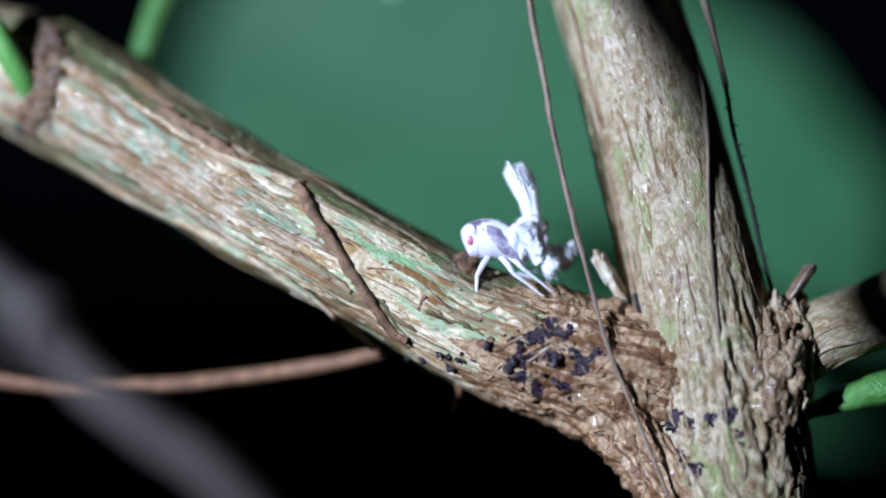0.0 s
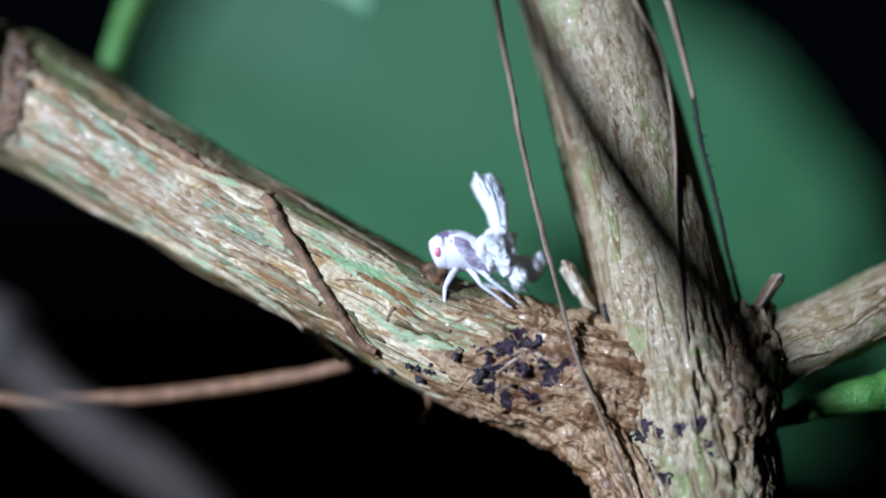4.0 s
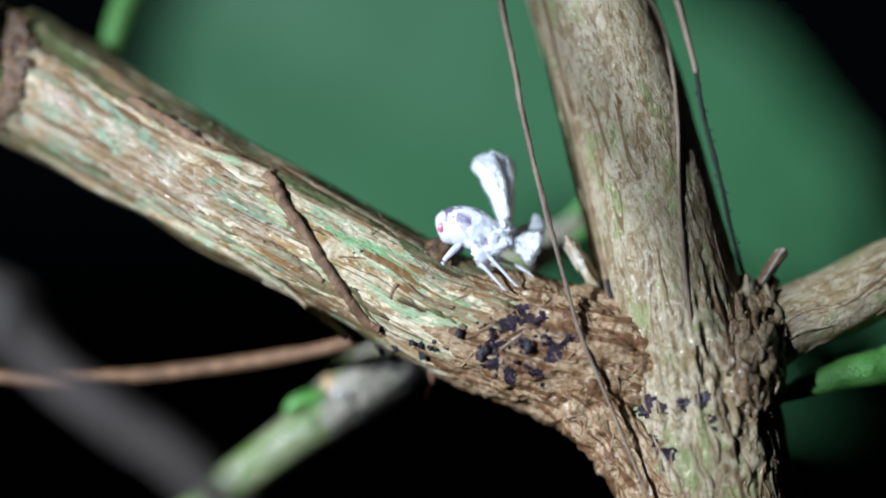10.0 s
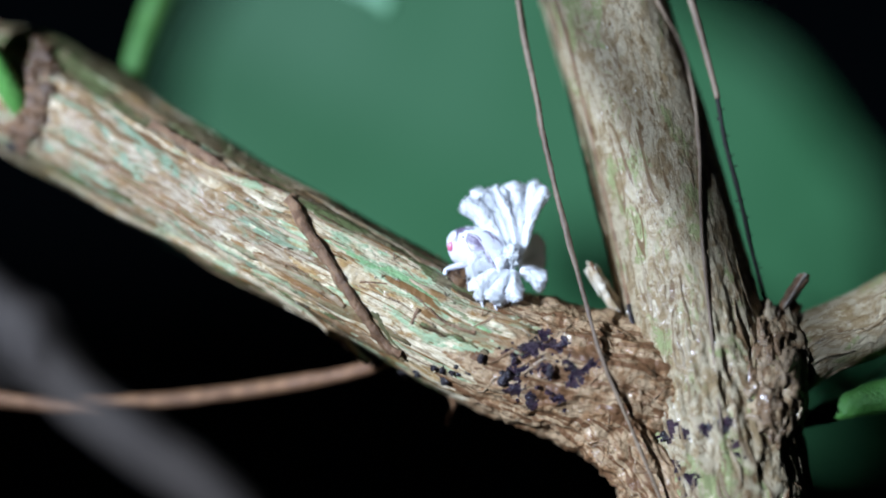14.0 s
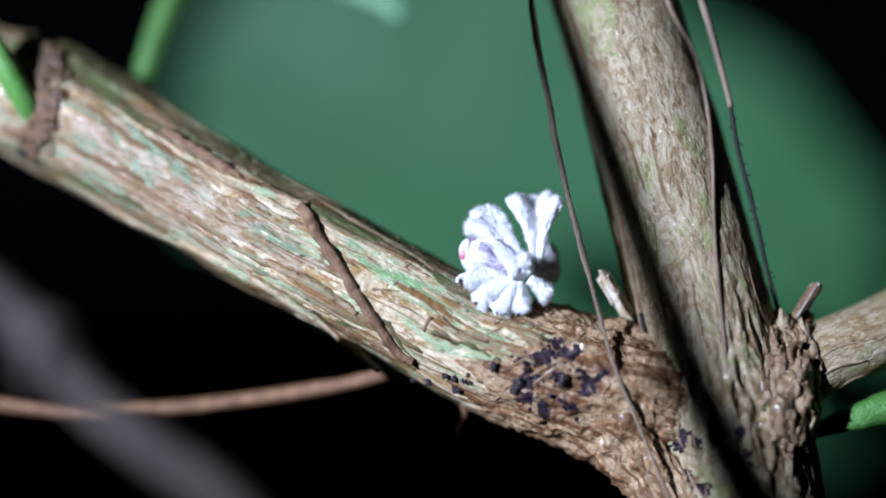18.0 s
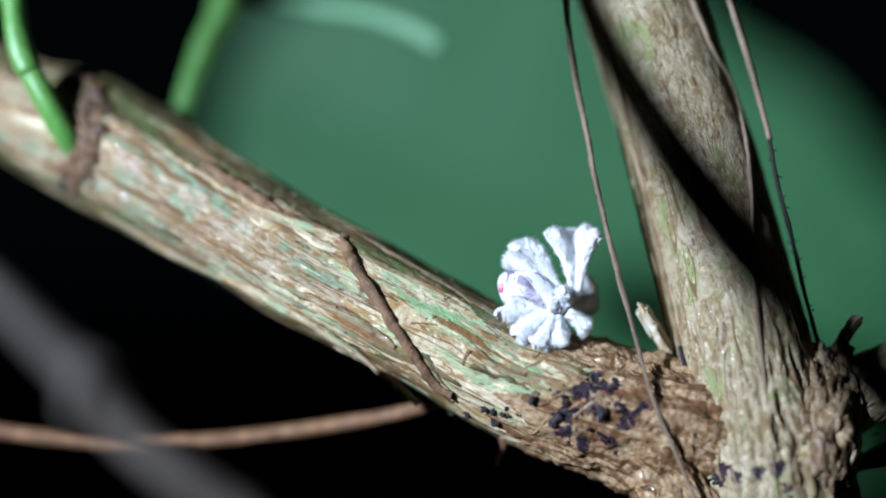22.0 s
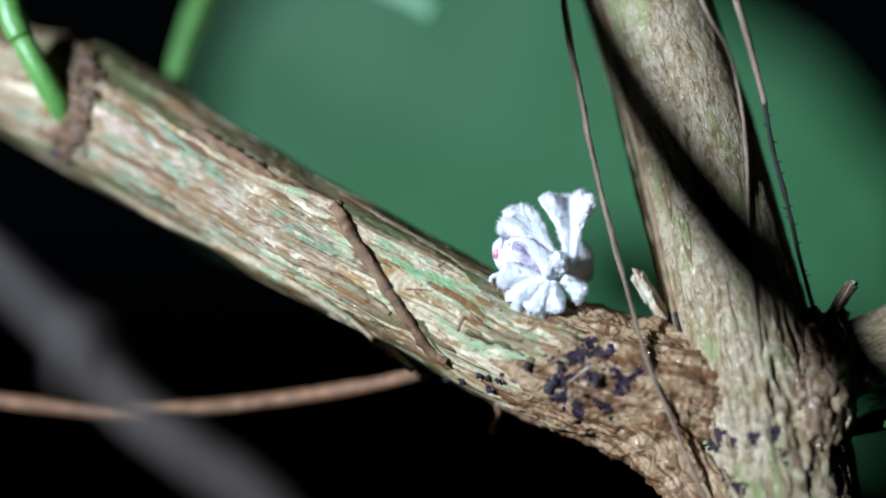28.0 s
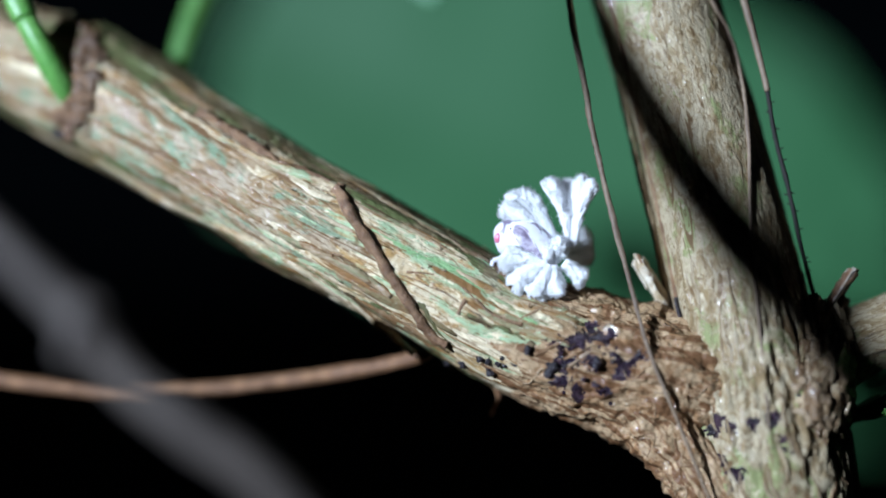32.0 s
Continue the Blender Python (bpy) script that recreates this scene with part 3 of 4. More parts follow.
# ---- bark of the branch, the stem and the fork ----
B0, B1, BN = along(branch_limb, 860, 610), along(branch_limb, -60, 120), along(branch_limb, 1080, 690)
strips(branch_limb, branch, "bark_strip", peel_bark, 60, 1.7, 4.6, B0, B1, 2.0, 8.0, 0.4, 1.2, 0.01, 0.05, 0.15)
strips(branch_limb, branch, "bark_strip", brown_strips, 10, 1.6, 4.7, B0, B1, 2.5, 8.0, 0.15, 0.4, 0.02, 0.06, 0.15)
strips(branch_limb, branch, "bark_flake", fork_bark, 40, 1.6, 4.7, BN - 3.5, B0 + 1.5, 0.8, 2.2, 0.25, 0.6, 0.01, 0.05, 0.8)
S0, S1, S2, S3 = along(stem_limb, 1290, 960), along(stem_limb, 1225, 640), along(stem_limb, 1205, 520), along(stem_limb, 1030, -90)
strips(stem_limb, stem, "bark_strip", stem_peel, 14, 1.5, 4.6, S2, S3, 1.5, 4.0, 0.3, 0.8, 0.005, 0.025, 0.1)
strips(stem_limb, stem, "bark_strip", stem_peel, 60, 1.6, 4.4, S0, S2, 1.2, 3.4, 0.18, 0.5, 0.02, 0.09, 0.12)
strips(stem_limb, stem, "bark_flake", fork_bark, 40, 1.3, 4.8, S0 - 2, S0 + 3, 0.8, 2.2, 0.15, 0.4, 0.01, 0.06, 0.2)
strips(side_limb, side, "bark_strip", stem_peel, 25, 1.6, 4.6, 2, 14, 1.5, 4.0, 0.2, 0.4, 0.04, 0.1)


def cluster(owner, name, mat, count, cx, cy, sx, sy, limb, r0, r1, lift=0.0, tilt=0.0, flat=0.4):
    """Lumps strewn over a patch of a limb, each a piece of its own."""
    for i in range(count):
        px, py = rng.gauss(cx, sx), rng.gauss(cy, sy)
        r = rng.uniform(r0, r1)
        ob = part(name, lump(r * rng.uniform(0.7, 1.6), r * flat, r * rng.uniform(0.6, 1.4), rng.uniform(0, 50), 0.8, 3), mat, owner)
        ob.matrix_local = Matrix.Translation(skin(limb, px, py, lift) * MM) @ pose(0, 0, 0, rng.uniform(-30, 30), rng.uniform(-60, 60) + tilt, 0)


# gnarled knot where the side branch leaves the stem
knot_limb = Limb([P(1330, 850, -0.6), P(1322, 780, -1.6), P(1335, 715, -1.9), P(1350, 650, -1.7), P(1345, 590, -1.2), P(1335, 545, -0.2)], [1.2, 1.9, 2.15, 1.9, 1.5, 0.6], 150, 90, gnarled(0.4, 0.3, 60.0), 45)
part("bark_knot", knot_limb.mesh("bark_knot", knot_bark), knot_bark, stem, "gnarled tan knot of curled bark")
for i in range(44):
    px, py = rng.gauss(1342, 34), rng.uniform(560, 790)
    rr = rng.uniform(0.22, 0.5)
    ob = part("bark_knob", lump(rr * rng.uniform(0.5, 1.0), rr * 0.7, rr * rng.uniform(1.0, 2.6), rng.uniform(0, 50), 0.6, 3), cork, stem)
    ob.matrix_local = Matrix.Translation(skin(knot_limb, px, py, rng.uniform(-0.1, 0.2)) * MM) @ pose(0, 0, 0, rng.uniform(-20, 20), rng.uniform(-35, 35), 0)
for cx, cy, rr, a0, a1 in ((1300, 722, 0.85, 40, 300), (1322, 700, 0.6, -60, 190), (1352, 668, 0.7, 30, 260), (1330, 628, 0.6, -90, 130), (1376, 612, 0.55, 60, 290), (1345, 578, 0.6, 20, 240), (1374, 690, 0.7, -40, 170), (1316, 762, 0.7, 0, 220), (1366, 738, 0.6, 80, 300)):
    pts = []
    for k in range(9):
        a = math.radians(a0 + (a1 - a0) * k / 8)
        q = skin(knot_limb, cx + rr / UNIT * math.cos(a) * 0.8, cy - rr / UNIT * math.sin(a), 0.15)
        pts.append(q)
    strand(pts, 0.24, 0.14, cork, "curled_bark", stem, int(cx), 0.35, 40, 8)
for k in range(7):
    x0 = 1256 + 13 * k
    strand([P(x0, 500 + 14 * k, -3.0 + 0.25 * k), P(x0 + 8, 560 + 8 * k, -3.3 + 0.2 * k), P(x0 + 12, 640, -3.7 + 0.1 * k), P(x0 + 4, 720, -4.0 + 0.1 * k)], 0.1, 0.2, tan_bark, "bark_ridge", stem, 140 + k, 0.35, 40, 7)
for px, py, rr in ((1386, 548, 0.5), (1394, 562, 0.4), (1368, 556, 0.45)):
    ob = part("bark_knob", lump(rr, rr * 0.8, rr, px, 0.6, 3), scar_brown, stem)
    ob.matrix_local = Matrix.Translation(P(px, py, -0.6) * MM)
# swollen, crumbling underside of the fork
for i in range(16):
    u = rng.random()
    px, py = 905 + 190 * u + rng.gauss(0, 14), 742 + 120 * u ** 1.2 + rng.gauss(0, 14)
    rr = rng.uniform(0.2, 0.42)
    ob = part("bark_knob", lump(rr * 2.0, rr, rr * 0.7, rng.uniform(0, 50), 0.5, 3), cork, branch)
    ob.matrix_local = Matrix.Translation(P(px + 6, py - 58, -0.8 + rng.uniform(-0.6, 0.5)) * MM) @ pose(0, 0, 0, 0, 35 + rng.uniform(-20, 20), 0)
swell_limb = Limb([P(960, 668, -0.9), P(1020, 715, -1.0), P(1082, 768, -1.2), P(1150, 850, -1.6), P(1200, 960, -1.6), P(1235, 1080, -1.0)], [2.1, 2.25, 2.1, 1.9, 2.1, 2.3], 220, 120, gnarled(0.4, 0.3, 60.0), 63)
part("bark_swelling", swell_limb.mesh("bark_swelling", fork_body), fork_body, stem, "swollen crumbling tan bark under the fork")
strips(swell_limb, stem, "bark_flake", fork_bark, 26, 1.4, 4.8, 1, 13, 0.8, 2.0, 0.2, 0.5, 0.01, 0.06, 0.8)
for i in range(100):
    th, v = rng.uniform(3.9, 4.9), rng.uniform(9, 46)
    r = rng.uniform(0.03, 0.08)
    ob = part("bark_crumb", lump(r * rng.uniform(0.8, 2.2), r, r * rng.uniform(0.6, 1.1), rng.uniform(0, 50), 0.7, 2), rng.choice((old_bark, old_bark, cork, moss_bark)), branch)
    ob.matrix_local = Matrix.Translation(Vector(branch_limb.surface(th, v, -0.02)[0]) * MM) @ pose(0, 0, 0, rng.uniform(-30, 30), 30 + rng.uniform(-25, 25), 0)
# mould: a thin wet film, with crusts on it
def mouldy(limb, spots):
    """A zone of ragged spots (px, py, reach) of the plan on a limb."""
    def f(th, v):
        q = limb.surface(th, v)
        k = (NEAR + q[:, 1]) / FOCAL
        px, py = 784 + q[:, 0] / k, 441 - q[:, 2] / k
        near = np.zeros(len(th))
        for cx, cy, r in spots:
            near = np.maximum(near, np.exp(-((px - cx) ** 2 + (py - cy) ** 2) / (r * r)))
        g = np.stack([px / 16, py / 16, px * 0], 1)
        return (near + 0.5 * vnoise(g, 301) + 0.35 * vnoise(g * 2.7, 302) > 0.62) & (near > 0.16) & (np.cos(th) < 0.2)
    return f


coat(branch.data, branch_limb, purple_mould, mouldy(branch_limb, ((890, 632, 22), (915, 620, 25), (945, 612, 27), (975, 620, 25), (998, 643, 25), (1008, 672, 20), (905, 655, 26), (900, 690, 24), (930, 712, 22), (960, 660, 17), (985, 712, 18), (1035, 650, 15))))
coat(stem.data, stem_limb, purple_mould, mouldy(stem_limb, ((1168, 764, 18), (1190, 768, 14), (1235, 760, 18), (1268, 752, 20), (1200, 860, 22), (1290, 800, 18), (1180, 830, 14))))
for cx, cy, sx, sy, cnt in ((920, 622, 22, 10, 16), (985, 632, 14, 12, 12), (905, 670, 12, 16, 10), (945, 690, 24, 16, 8)):
    cluster(branch, "mould_patch", purple_mould, cnt, cx, cy, sx, sy, branch_limb, 0.05, 0.13, 0.06, 25, 0.6)
cluster(branch, "mould_patch", mould_shade_black, 5, 905, 690, 18, 14, branch_limb, 0.06, 0.16, 0.05)
for px, py, r in ((840, 632, 0.17), (838, 638, 0.17), (876, 676, 0.24), (886, 664, 0.22), (880, 670, 0.2), (962, 652, 0.17), (960, 662, 0.18)):
    ob = part("mould_speck", lump(r, r * 0.6, r * 1.2, px, 0.3), mould_shade_black, branch)
    ob.matrix_local = Matrix.Translation(skin(branch_limb, px, py, 0.25) * MM)
cluster(stem, "mould_patch", mould_shade_black, 6, 1172, 765, 12, 5, stem_limb, 0.08, 0.2, 0.02)
cluster(stem, "mould_patch", mould_shade_black, 7, 1255, 756, 24, 6, stem_limb, 0.08, 0.2, 0.02)
cluster(stem, "mould_patch", mould_shade_black, 8, 1325, 725, 20, 14, knot_limb, 0.1, 0.22, 0.1)
cluster(branch, "mould_patch", mould_shade_black, 14, 775, 664, 45, 8, branch_limb, 0.08, 0.22, -0.05)
# old leaf node at the branch's far end
cluster(branch, "bark_knob", scar_brown, 22, 58, 118, 14, 22, branch_limb, 0.2, 0.5, 0.1, 30)
cluster(branch, "leaf_scar", scar_brown, 20, 48, 185, 12, 42, branch_limb, 0.3, 0.62, 0.2, 30)
cluster(branch, "leaf_scar", hook_brown, 10, 30, 215, 12, 24, branch_limb, 0.3, 0.55, 0.2, 30)
# black lumps stand in for the dark of the node's crevice
cluster(branch, "leaf_scar", mould_shade_black, 7, 20, 235, 14, 20, branch_limb, 0.2, 0.4, 0.0, 30)
cluster(branch, "bark_knob", cork, 16, 72, 165, 14, 30, branch_limb, 0.2, 0.45, 0.08, 30)

olive = plain_material("olive withered husk", (0.12, 0.11, 0.04), (0.06, 0.05, 0.02), 1200, 0.5, 0.6)


def laid(limb, owner, name, mat, pts, r0, r1, lift=0.12, seed=3, rings=60, label="", rough=0.2):
    return strand([skin(limb, x, y, lift) for x, y in pts], r0, r1, mat, name, owner, seed, rough, rings, 8, label)


laid(branch_limb, branch, "rootlet", hook_brown, [(255, 215), (330, 262), (400, 305), (470, 335), (500, 352), (514, 370)], 0.2, 0.3, 0.0, 11, 140, "brown dead rootlet grown into the bark", 0.7)
laid(branch_limb, branch, "rootlet", hook_brown, [(498, 352), (514, 372), (528, 400), (560, 448), (600, 510), (640, 570), (662, 600), (678, 618), (698, 628)], 0.33, 0.27, 0.03, 22, 200, "bent brown dead rootlet stuck to the bark", 0.32)
laid(branch_limb, branch, "rootlet", hook_brown, [(625, 498), (680, 505), (730, 530), (775, 570), (830, 590)], 0.06, 0.09, 0.0, 12, 60, "", 0.45)
laid(branch_limb, branch, "rootlet", hook_brown, [(716, 573), (730, 546)], 0.12, 0.15, 0.05, 13, 20)
laid(branch_limb, branch, "bark_ridge", peel_bark, [(120, 150), (220, 215), (330, 280), (430, 325), (500, 352)], 0.2, 0.24, -0.06, 14, 80, "", 0.4)
laid(branch_limb, branch, "bark_ridge", peel_bark, [(100, 265), (220, 330), (330, 395), (430, 445), (520, 490), (600, 540)], 0.2, 0.24, -0.06, 15, 80, "", 0.4)
laid(branch_limb, branch, "bark_ridge", peel_bark, [(80, 300), (200, 375), (320, 430), (430, 490), (540, 560), (640, 640)], 0.2, 0.24, -0.06, 16, 80, "", 0.4)
laid(stem_limb, stem, "bark_ridge", tan_bark, [(930, -90), (952, -20), (975, 60), (1005, 190), (1032, 310), (1060, 420), (1082, 520), (1096, 610), (1098, 690)], 0.14, 0.2, 0.02, 17, 90, "raised pale bark edge along the stem", 0.3)
laid(stem_limb, stem, "dark_crack_line", hook_brown, [(946, -90), (968, -20), (992, 60), (1024, 190), (1052, 310), (1077, 420), (1096, 510), (1108, 590), (1112, 660), (1104, 750)], 0.09, 0.14, -0.02, 18, 60)
# black strand stands in for the shade in the gap beside the stem
laid(stem_limb, stem, "dark_crack_line", mould_shade_black, [(1100, 540), (1111, 600), (1115, 665), (1107, 740)], 0.1, 0.2, 0.25, 19, 60)
laid(branch_limb, branch, "bark_ridge", old_bark, [(722, 566), (770, 588), (815, 604), (852, 626)], 0.24, 0.16, -0.12, 20, 60, "", 0.4)
laid(branch_limb, branch, "dry_husk", olive, [(650, 548), (668, 580), (684, 606), (712, 628)], 0.22, 0.06, -0.12, 21, 40, "dark olive withered husk", 0.4)

bud = part("leaf_scar", lump(0.78, 0.22, 1.05, 4, 0.5, 4), scar_brown, branch, "shiny brown leaf scar")
bud.matrix_local = Matrix.Translation(skin(branch_limb, 797, 500, -0.05) * MM) @ pose(0, 0, 0, -25, 12, 0)


def stipule(pts, r0, r1, owner, seed, tip, core):
    o = strand(pts, r0, r1, core, "dry_stub", owner, seed, 0.35, 30, 9, "dry brown stub with a pale frayed tip")
    for k in range(14):
        q, e = Vector(pts[-1]), Vector(pts[0])
        d = (q - e).normalized()
        a = q - d * 0.7 + Vector((rng.uniform(-r1, r1), rng.uniform(-r1, 0.1), rng.uniform(-0.5, 0.5) * r1))
        strand([a - d * rng.uniform(0.4, 1.4), a, a + d * (0.75 + rng.uniform(-0.2, 0.15))], 0.09, 0.07, dead_brown if k % 4 == 3 else tip, "frayed_fibre", o, seed + k, 0.3, 10, 6)
    return o


laid(stem_limb, stem, "dry_fibre", grey_fibre, [(1050, -300), (1110, -110), (1152, 0), (1192, 80), (1214, 160), (1226, 260), (1230, 400), (1240, 520), (1252, 640), (1262, 740), (1265, 790)], 0.17, 0.07, 0.12, 4, 120, "dry brown fibre lying along the stem")
stipule([P(1084, 556, -0.6), P(1066, 525, -0.9), P(1047, 495, -1.1), P(1035, 474, -1.2)], 0.4, 0.38, branch, 31, pale_wood, pale_wood)
stipule([P(1368, 560, -1.2), P(1378, 535, -1.5), P(1395, 512, -1.6), P(1411, 492, -1.6)], 0.22, 0.3, stem, 32, grey_wood, hook_brown)
strand([P(1366, 552, -1.8), P(1364, 590, -2.2), P(1374, 630, -2.4), P(1372, 660, -2.6)], 0.1, 0.07, grey_fibre, "dry_fibre", stem, 33, 0.2, 30, 6)
strand([P(786, 700, 0), P(790, 720, 0.2), P(780, 738, 0.3), P(776, 752, 0.3)], 0.12, 0.14, dead_brown, "hanging_fibre", branch, 34, 0.4, 20, 6)
for k, (x0, y0, x1, y1) in enumerate(((1440, 712, 1570, 640), (1446, 716, 1560, 660), (1436, 700, 1500, 672))):
    strand([P(x0, y0, 0.5), P((x0 + x1) / 2, (y0 + y1) / 2 + 5, 0.8), P(x1, y1, 1)], 0.07, 0.04, grey_fibre, "dry_fibre", side, 40 + k, 0.2, 20, 6)
# fine bristles on the black thread, loose fibres on the bark
for k in range(16):
    u = rng.random()
    q = P(1262 + 72 * u, 195 + 310 * u ** 0.95, -1.5)
    strand([q, q + Vector((rng.choice((-1, 1)) * rng.uniform(0.15, 0.3), 0, rng.uniform(-0.1, 0.15)))], 0.045, 0.03, black_fibre, "bristle_hair", stem, 50 + k, 0.2, 4, 5)
for k in range(24):
    u = rng.random()
    px = 120 + 900 * u
    q = skin(branch_limb, px, rng.uniform(180 + 0.5 * px - 70, 180 + 0.5 * px + 60), 0.05)
    d = Vector((rng.uniform(-1, 0.3), -0.25, rng.uniform(-0.1, 0.7))) * rng.uniform(0.3, 0.8)
    strand([q, q + d * 0.5 + Vector((0, -0.06, 0.05)), q + d], 0.035, 0.02, rng.choice((grey_fibre, dead_brown, pale_wood)), "loose_fibre", branch, 80 + k, 0.2, 6, 5)
pale_leaf = plain_material("pale young leaf", (0.17, 0.38, 0.2), (0.24, 0.45, 0.27), 400, 0.5, 0.2)
shoot_green = plain_material("fuzzy green shoot", (0.055, 0.185, 0.03), (0.09, 0.25, 0.05), 900, 0.45, 1.0)
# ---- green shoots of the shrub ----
# green_stalk's tones darkened: shade put into the colour of the back stalk
shade_green = plain_material("shaded green stalk", (0.05, 0.15, 0.03), (0.075, 0.19, 0.04), 500, 0.5, 0.2)
petiole = on_shrub(strand([P(34, 196, 1.9), P(10, 160, 0.9), P(-20, 110, 0.4), P(-52, 55, 0.4)], 0.78, 0.6, green_stalk, "leaf_stalk", shrub, 91, 0.05, 40, 14, "bright green jointed leaf stalk"))
upper = on_shrub(strand([P(-54, 52, 0.4), P(-70, 10, 0.5), P(-82, -60, 1), P(-90, -200, 2)], 0.68, 0.6, green_stalk, "leaf_stalk", shrub, 92, 0.05, 40, 14))
back = on_shrub(strand([P(215, 165, 6), P(240, 80, 7), P(268, 8, 8), P(300, -60, 9), P(335, -220, 11)], 0.72, 1.15, shade_green, "leaf_stalk", shrub, 93, 0.05, 40, 14, "green leaf stalk behind the branch"))
thin_leaf = on_shrub(strand([P(300, -60, 9), P(345, -58, 10), P(440, -56, 12), P(560, -40, 12), P(640, -12, 12), P(680, 12, 12)], 0.3, 0.6, pale_leaf, "young_leaf", shrub, 94, 0.1, 50, 12, "narrow rolled young green leaf"))
shoot = on_shrub(strand([P(1385, 756, 0.6), P(1450, 732, -0.6), P(1520, 712, -1.0), P(1600, 694, -0.6), P(1720, 660, 0)], 0.3, 1.35, shoot_green, "green_shoot", shrub, 95, 0.12, 40, 14, "soft green shoot beside the knot"))

for dx, dy, rr in ((40, 588, 1.05), (58, 612, 0.7), (22, 640, 0.55)):
    kn = part("twig_knot", lump(rr * 1.0, rr * 0.9, rr * 1.05, dx, 0.35, 3), grey_twig, fore, "swollen knot")
    kn.location = (P(dx, dy, -20.8) - P(500, 1000, -20)) * MM

# ---- twig that is poked in from below ----
poke = tagged(empty("poking_twig"), "cut green-grey twig with a small bud, held behind the branch", "twig")
twig_bark = bark_material("cut twig bark", (0.4, 0.36, 0.28), (0.2, 0.17, 0.11), (0.06, 0.045, 0.035), (0.2, 0.25, 0.09), 0.52, 0.54, 61.0, 0.35, 1.6)
tl = Limb([(-70, 0, -1.5), (-30, 0, -0.4), (-6, 0, 0), (-1.2, 0, 0), (1.0, 0, 0.1), (4, 0, 0), (10, 0, 0.2), (15, 0, 0), (17.2, 0, 0)], [1.3, 1.3, 1.3, 1.5, 1.85, 1.7, 1.5, 1.0, 0.5], 260, 60, fibrous(0.16), 101)
green_twig = bark_material("green twig rind", (0.3, 0.32, 0.17), (0.15, 0.2, 0.07), (0.1, 0.1, 0.035), (0.15, 0.25, 0.06), 0.56, 0.5, 65.0, 0.3, 1.2)
shaft = part("twig_shaft", tl.mesh("twig_shaft", twig_bark), twig_bark, poke)
coat(shaft.data, tl, green_twig, lambda th, v: v + 1.2 * vnoise(np.stack([np.cos(th) * 3, np.sin(th) * 3, v * 0.6], 1), 95) < 69.0)
part("side_bud", Limb([(-0.6, -0.9, 0.9), (-1.3, -1.2, 1.35), (-2.0, -1.3, 1.55), (-2.6, -1.3, 1.5)], [0.6, 0.5, 0.45, 0.25], 16, 12, None).mesh("side_bud", green_stalk), green_stalk, poke, "small green side bud")
sc = part("cut_scar", lump(0.5, 0.4, 0.55, 5, 0.2, 2), plain_material("orange scar", (0.5, 0.28, 0.12), (0.62, 0.45, 0.25), 900, 0.5), poke, "orange-brown leaf scar")
sc.location = Vector((0.3, -1.2, 1.25)) * MM
for k in range(7):
    strand([(14.5, -0.5 + 0.15 * k, -0.5 + 0.16 * k), (17.0, -0.6 + 0.2 * k, -0.6 + 0.2 * k), (18.2 + rng.random() * 1.5, -0.6 + 0.2 * k, -0.7 + 0.3 * k)], 0.25, 0.14, green_stalk, "frayed_fibre", poke, 110 + k, 0.3, 12, 6)
for k in range(90):
    ob = part("mould_patch", lump(rng.uniform(0.08, 0.3), 0.12, rng.uniform(0.08, 0.26), rng.uniform(0, 50), 0.5), mould_shade_black, poke)
    a = rng.uniform(-0.5, 1.3)
    ob.location = Vector((rng.gauss(2.6, 1.6), -1.7 * math.cos(a), -1.7 * math.sin(a))) * MM

# ---- the planthopper nymph ----
def wax_material(name, a, b, sss):
    m, nodes, links, p = material(name)
    co = nodes.new("ShaderNodeTexCoord").outputs["Object"]
    n1 = grain(nodes, links, co, (1100, 1100, 700), 4, 0.6, 0.2)
    n2 = grain(nodes, links, co, (5200, 5200, 2600), 4, 0.7)
    links.new(mixed(nodes, links, ramp(nodes, links, n1, 0.52, 0.7), a, b), p.inputs["Base Color"])
    p.inputs["Roughness"].default_value = 0.85
    p.inputs["Specular IOR Level"].default_value = 0.2
    p.inputs["Subsurface Weight"].default_value = sss
    p.inputs["Subsurface Radius"].default_value = (0.0004, 0.00039, 0.0004)
    p.inputs["Subsurface Scale"].default_value = 1.0
    bn = node(nodes, "ShaderNodeBump", Strength=0.8, Distance=0.00006)
    links.new(n2, bn.inputs["Height"])
    links.new(bn.outputs["Normal"], p.inputs["Normal"])
    return m


def nymph_skin():
    m, nodes, links, p = material("mottled white skin")
    co = nodes.new("ShaderNodeTexCoord").outputs["Object"]
    n1 = grain(nodes, links, co, (700, 1200, 900), 3, 0.6, 0.6, 4.2)
    sep = nodes.new("ShaderNodeSeparateXYZ")
    links.new(co, sep.inputs[0])
    top = ramp(nodes, links, sep.outputs["Z"], 0.0000, 0.0008)
    mul = nodes.new("ShaderNodeMath")
    mul.operation = "MULTIPLY"
    links.new(ramp(nodes, links, n1, 0.5, 0.58), mul.inputs[0])
    links.new(top, mul.inputs[1])
    c = mixed(nodes, links, mul.outputs[0], (0.84, 0.83, 0.88), (0.2, 0.15, 0.23))
    links.new(c, p.inputs["Base Color"])
    p.inputs["Roughness"].default_value = 0.35
    p.inputs["Subsurface Weight"].default_value = 0.5
    p.inputs["Subsurface Radius"].default_value = (0.0004, 0.0003, 0.0004)
    p.inputs["Subsurface Scale"].default_value = 1.0
    return m


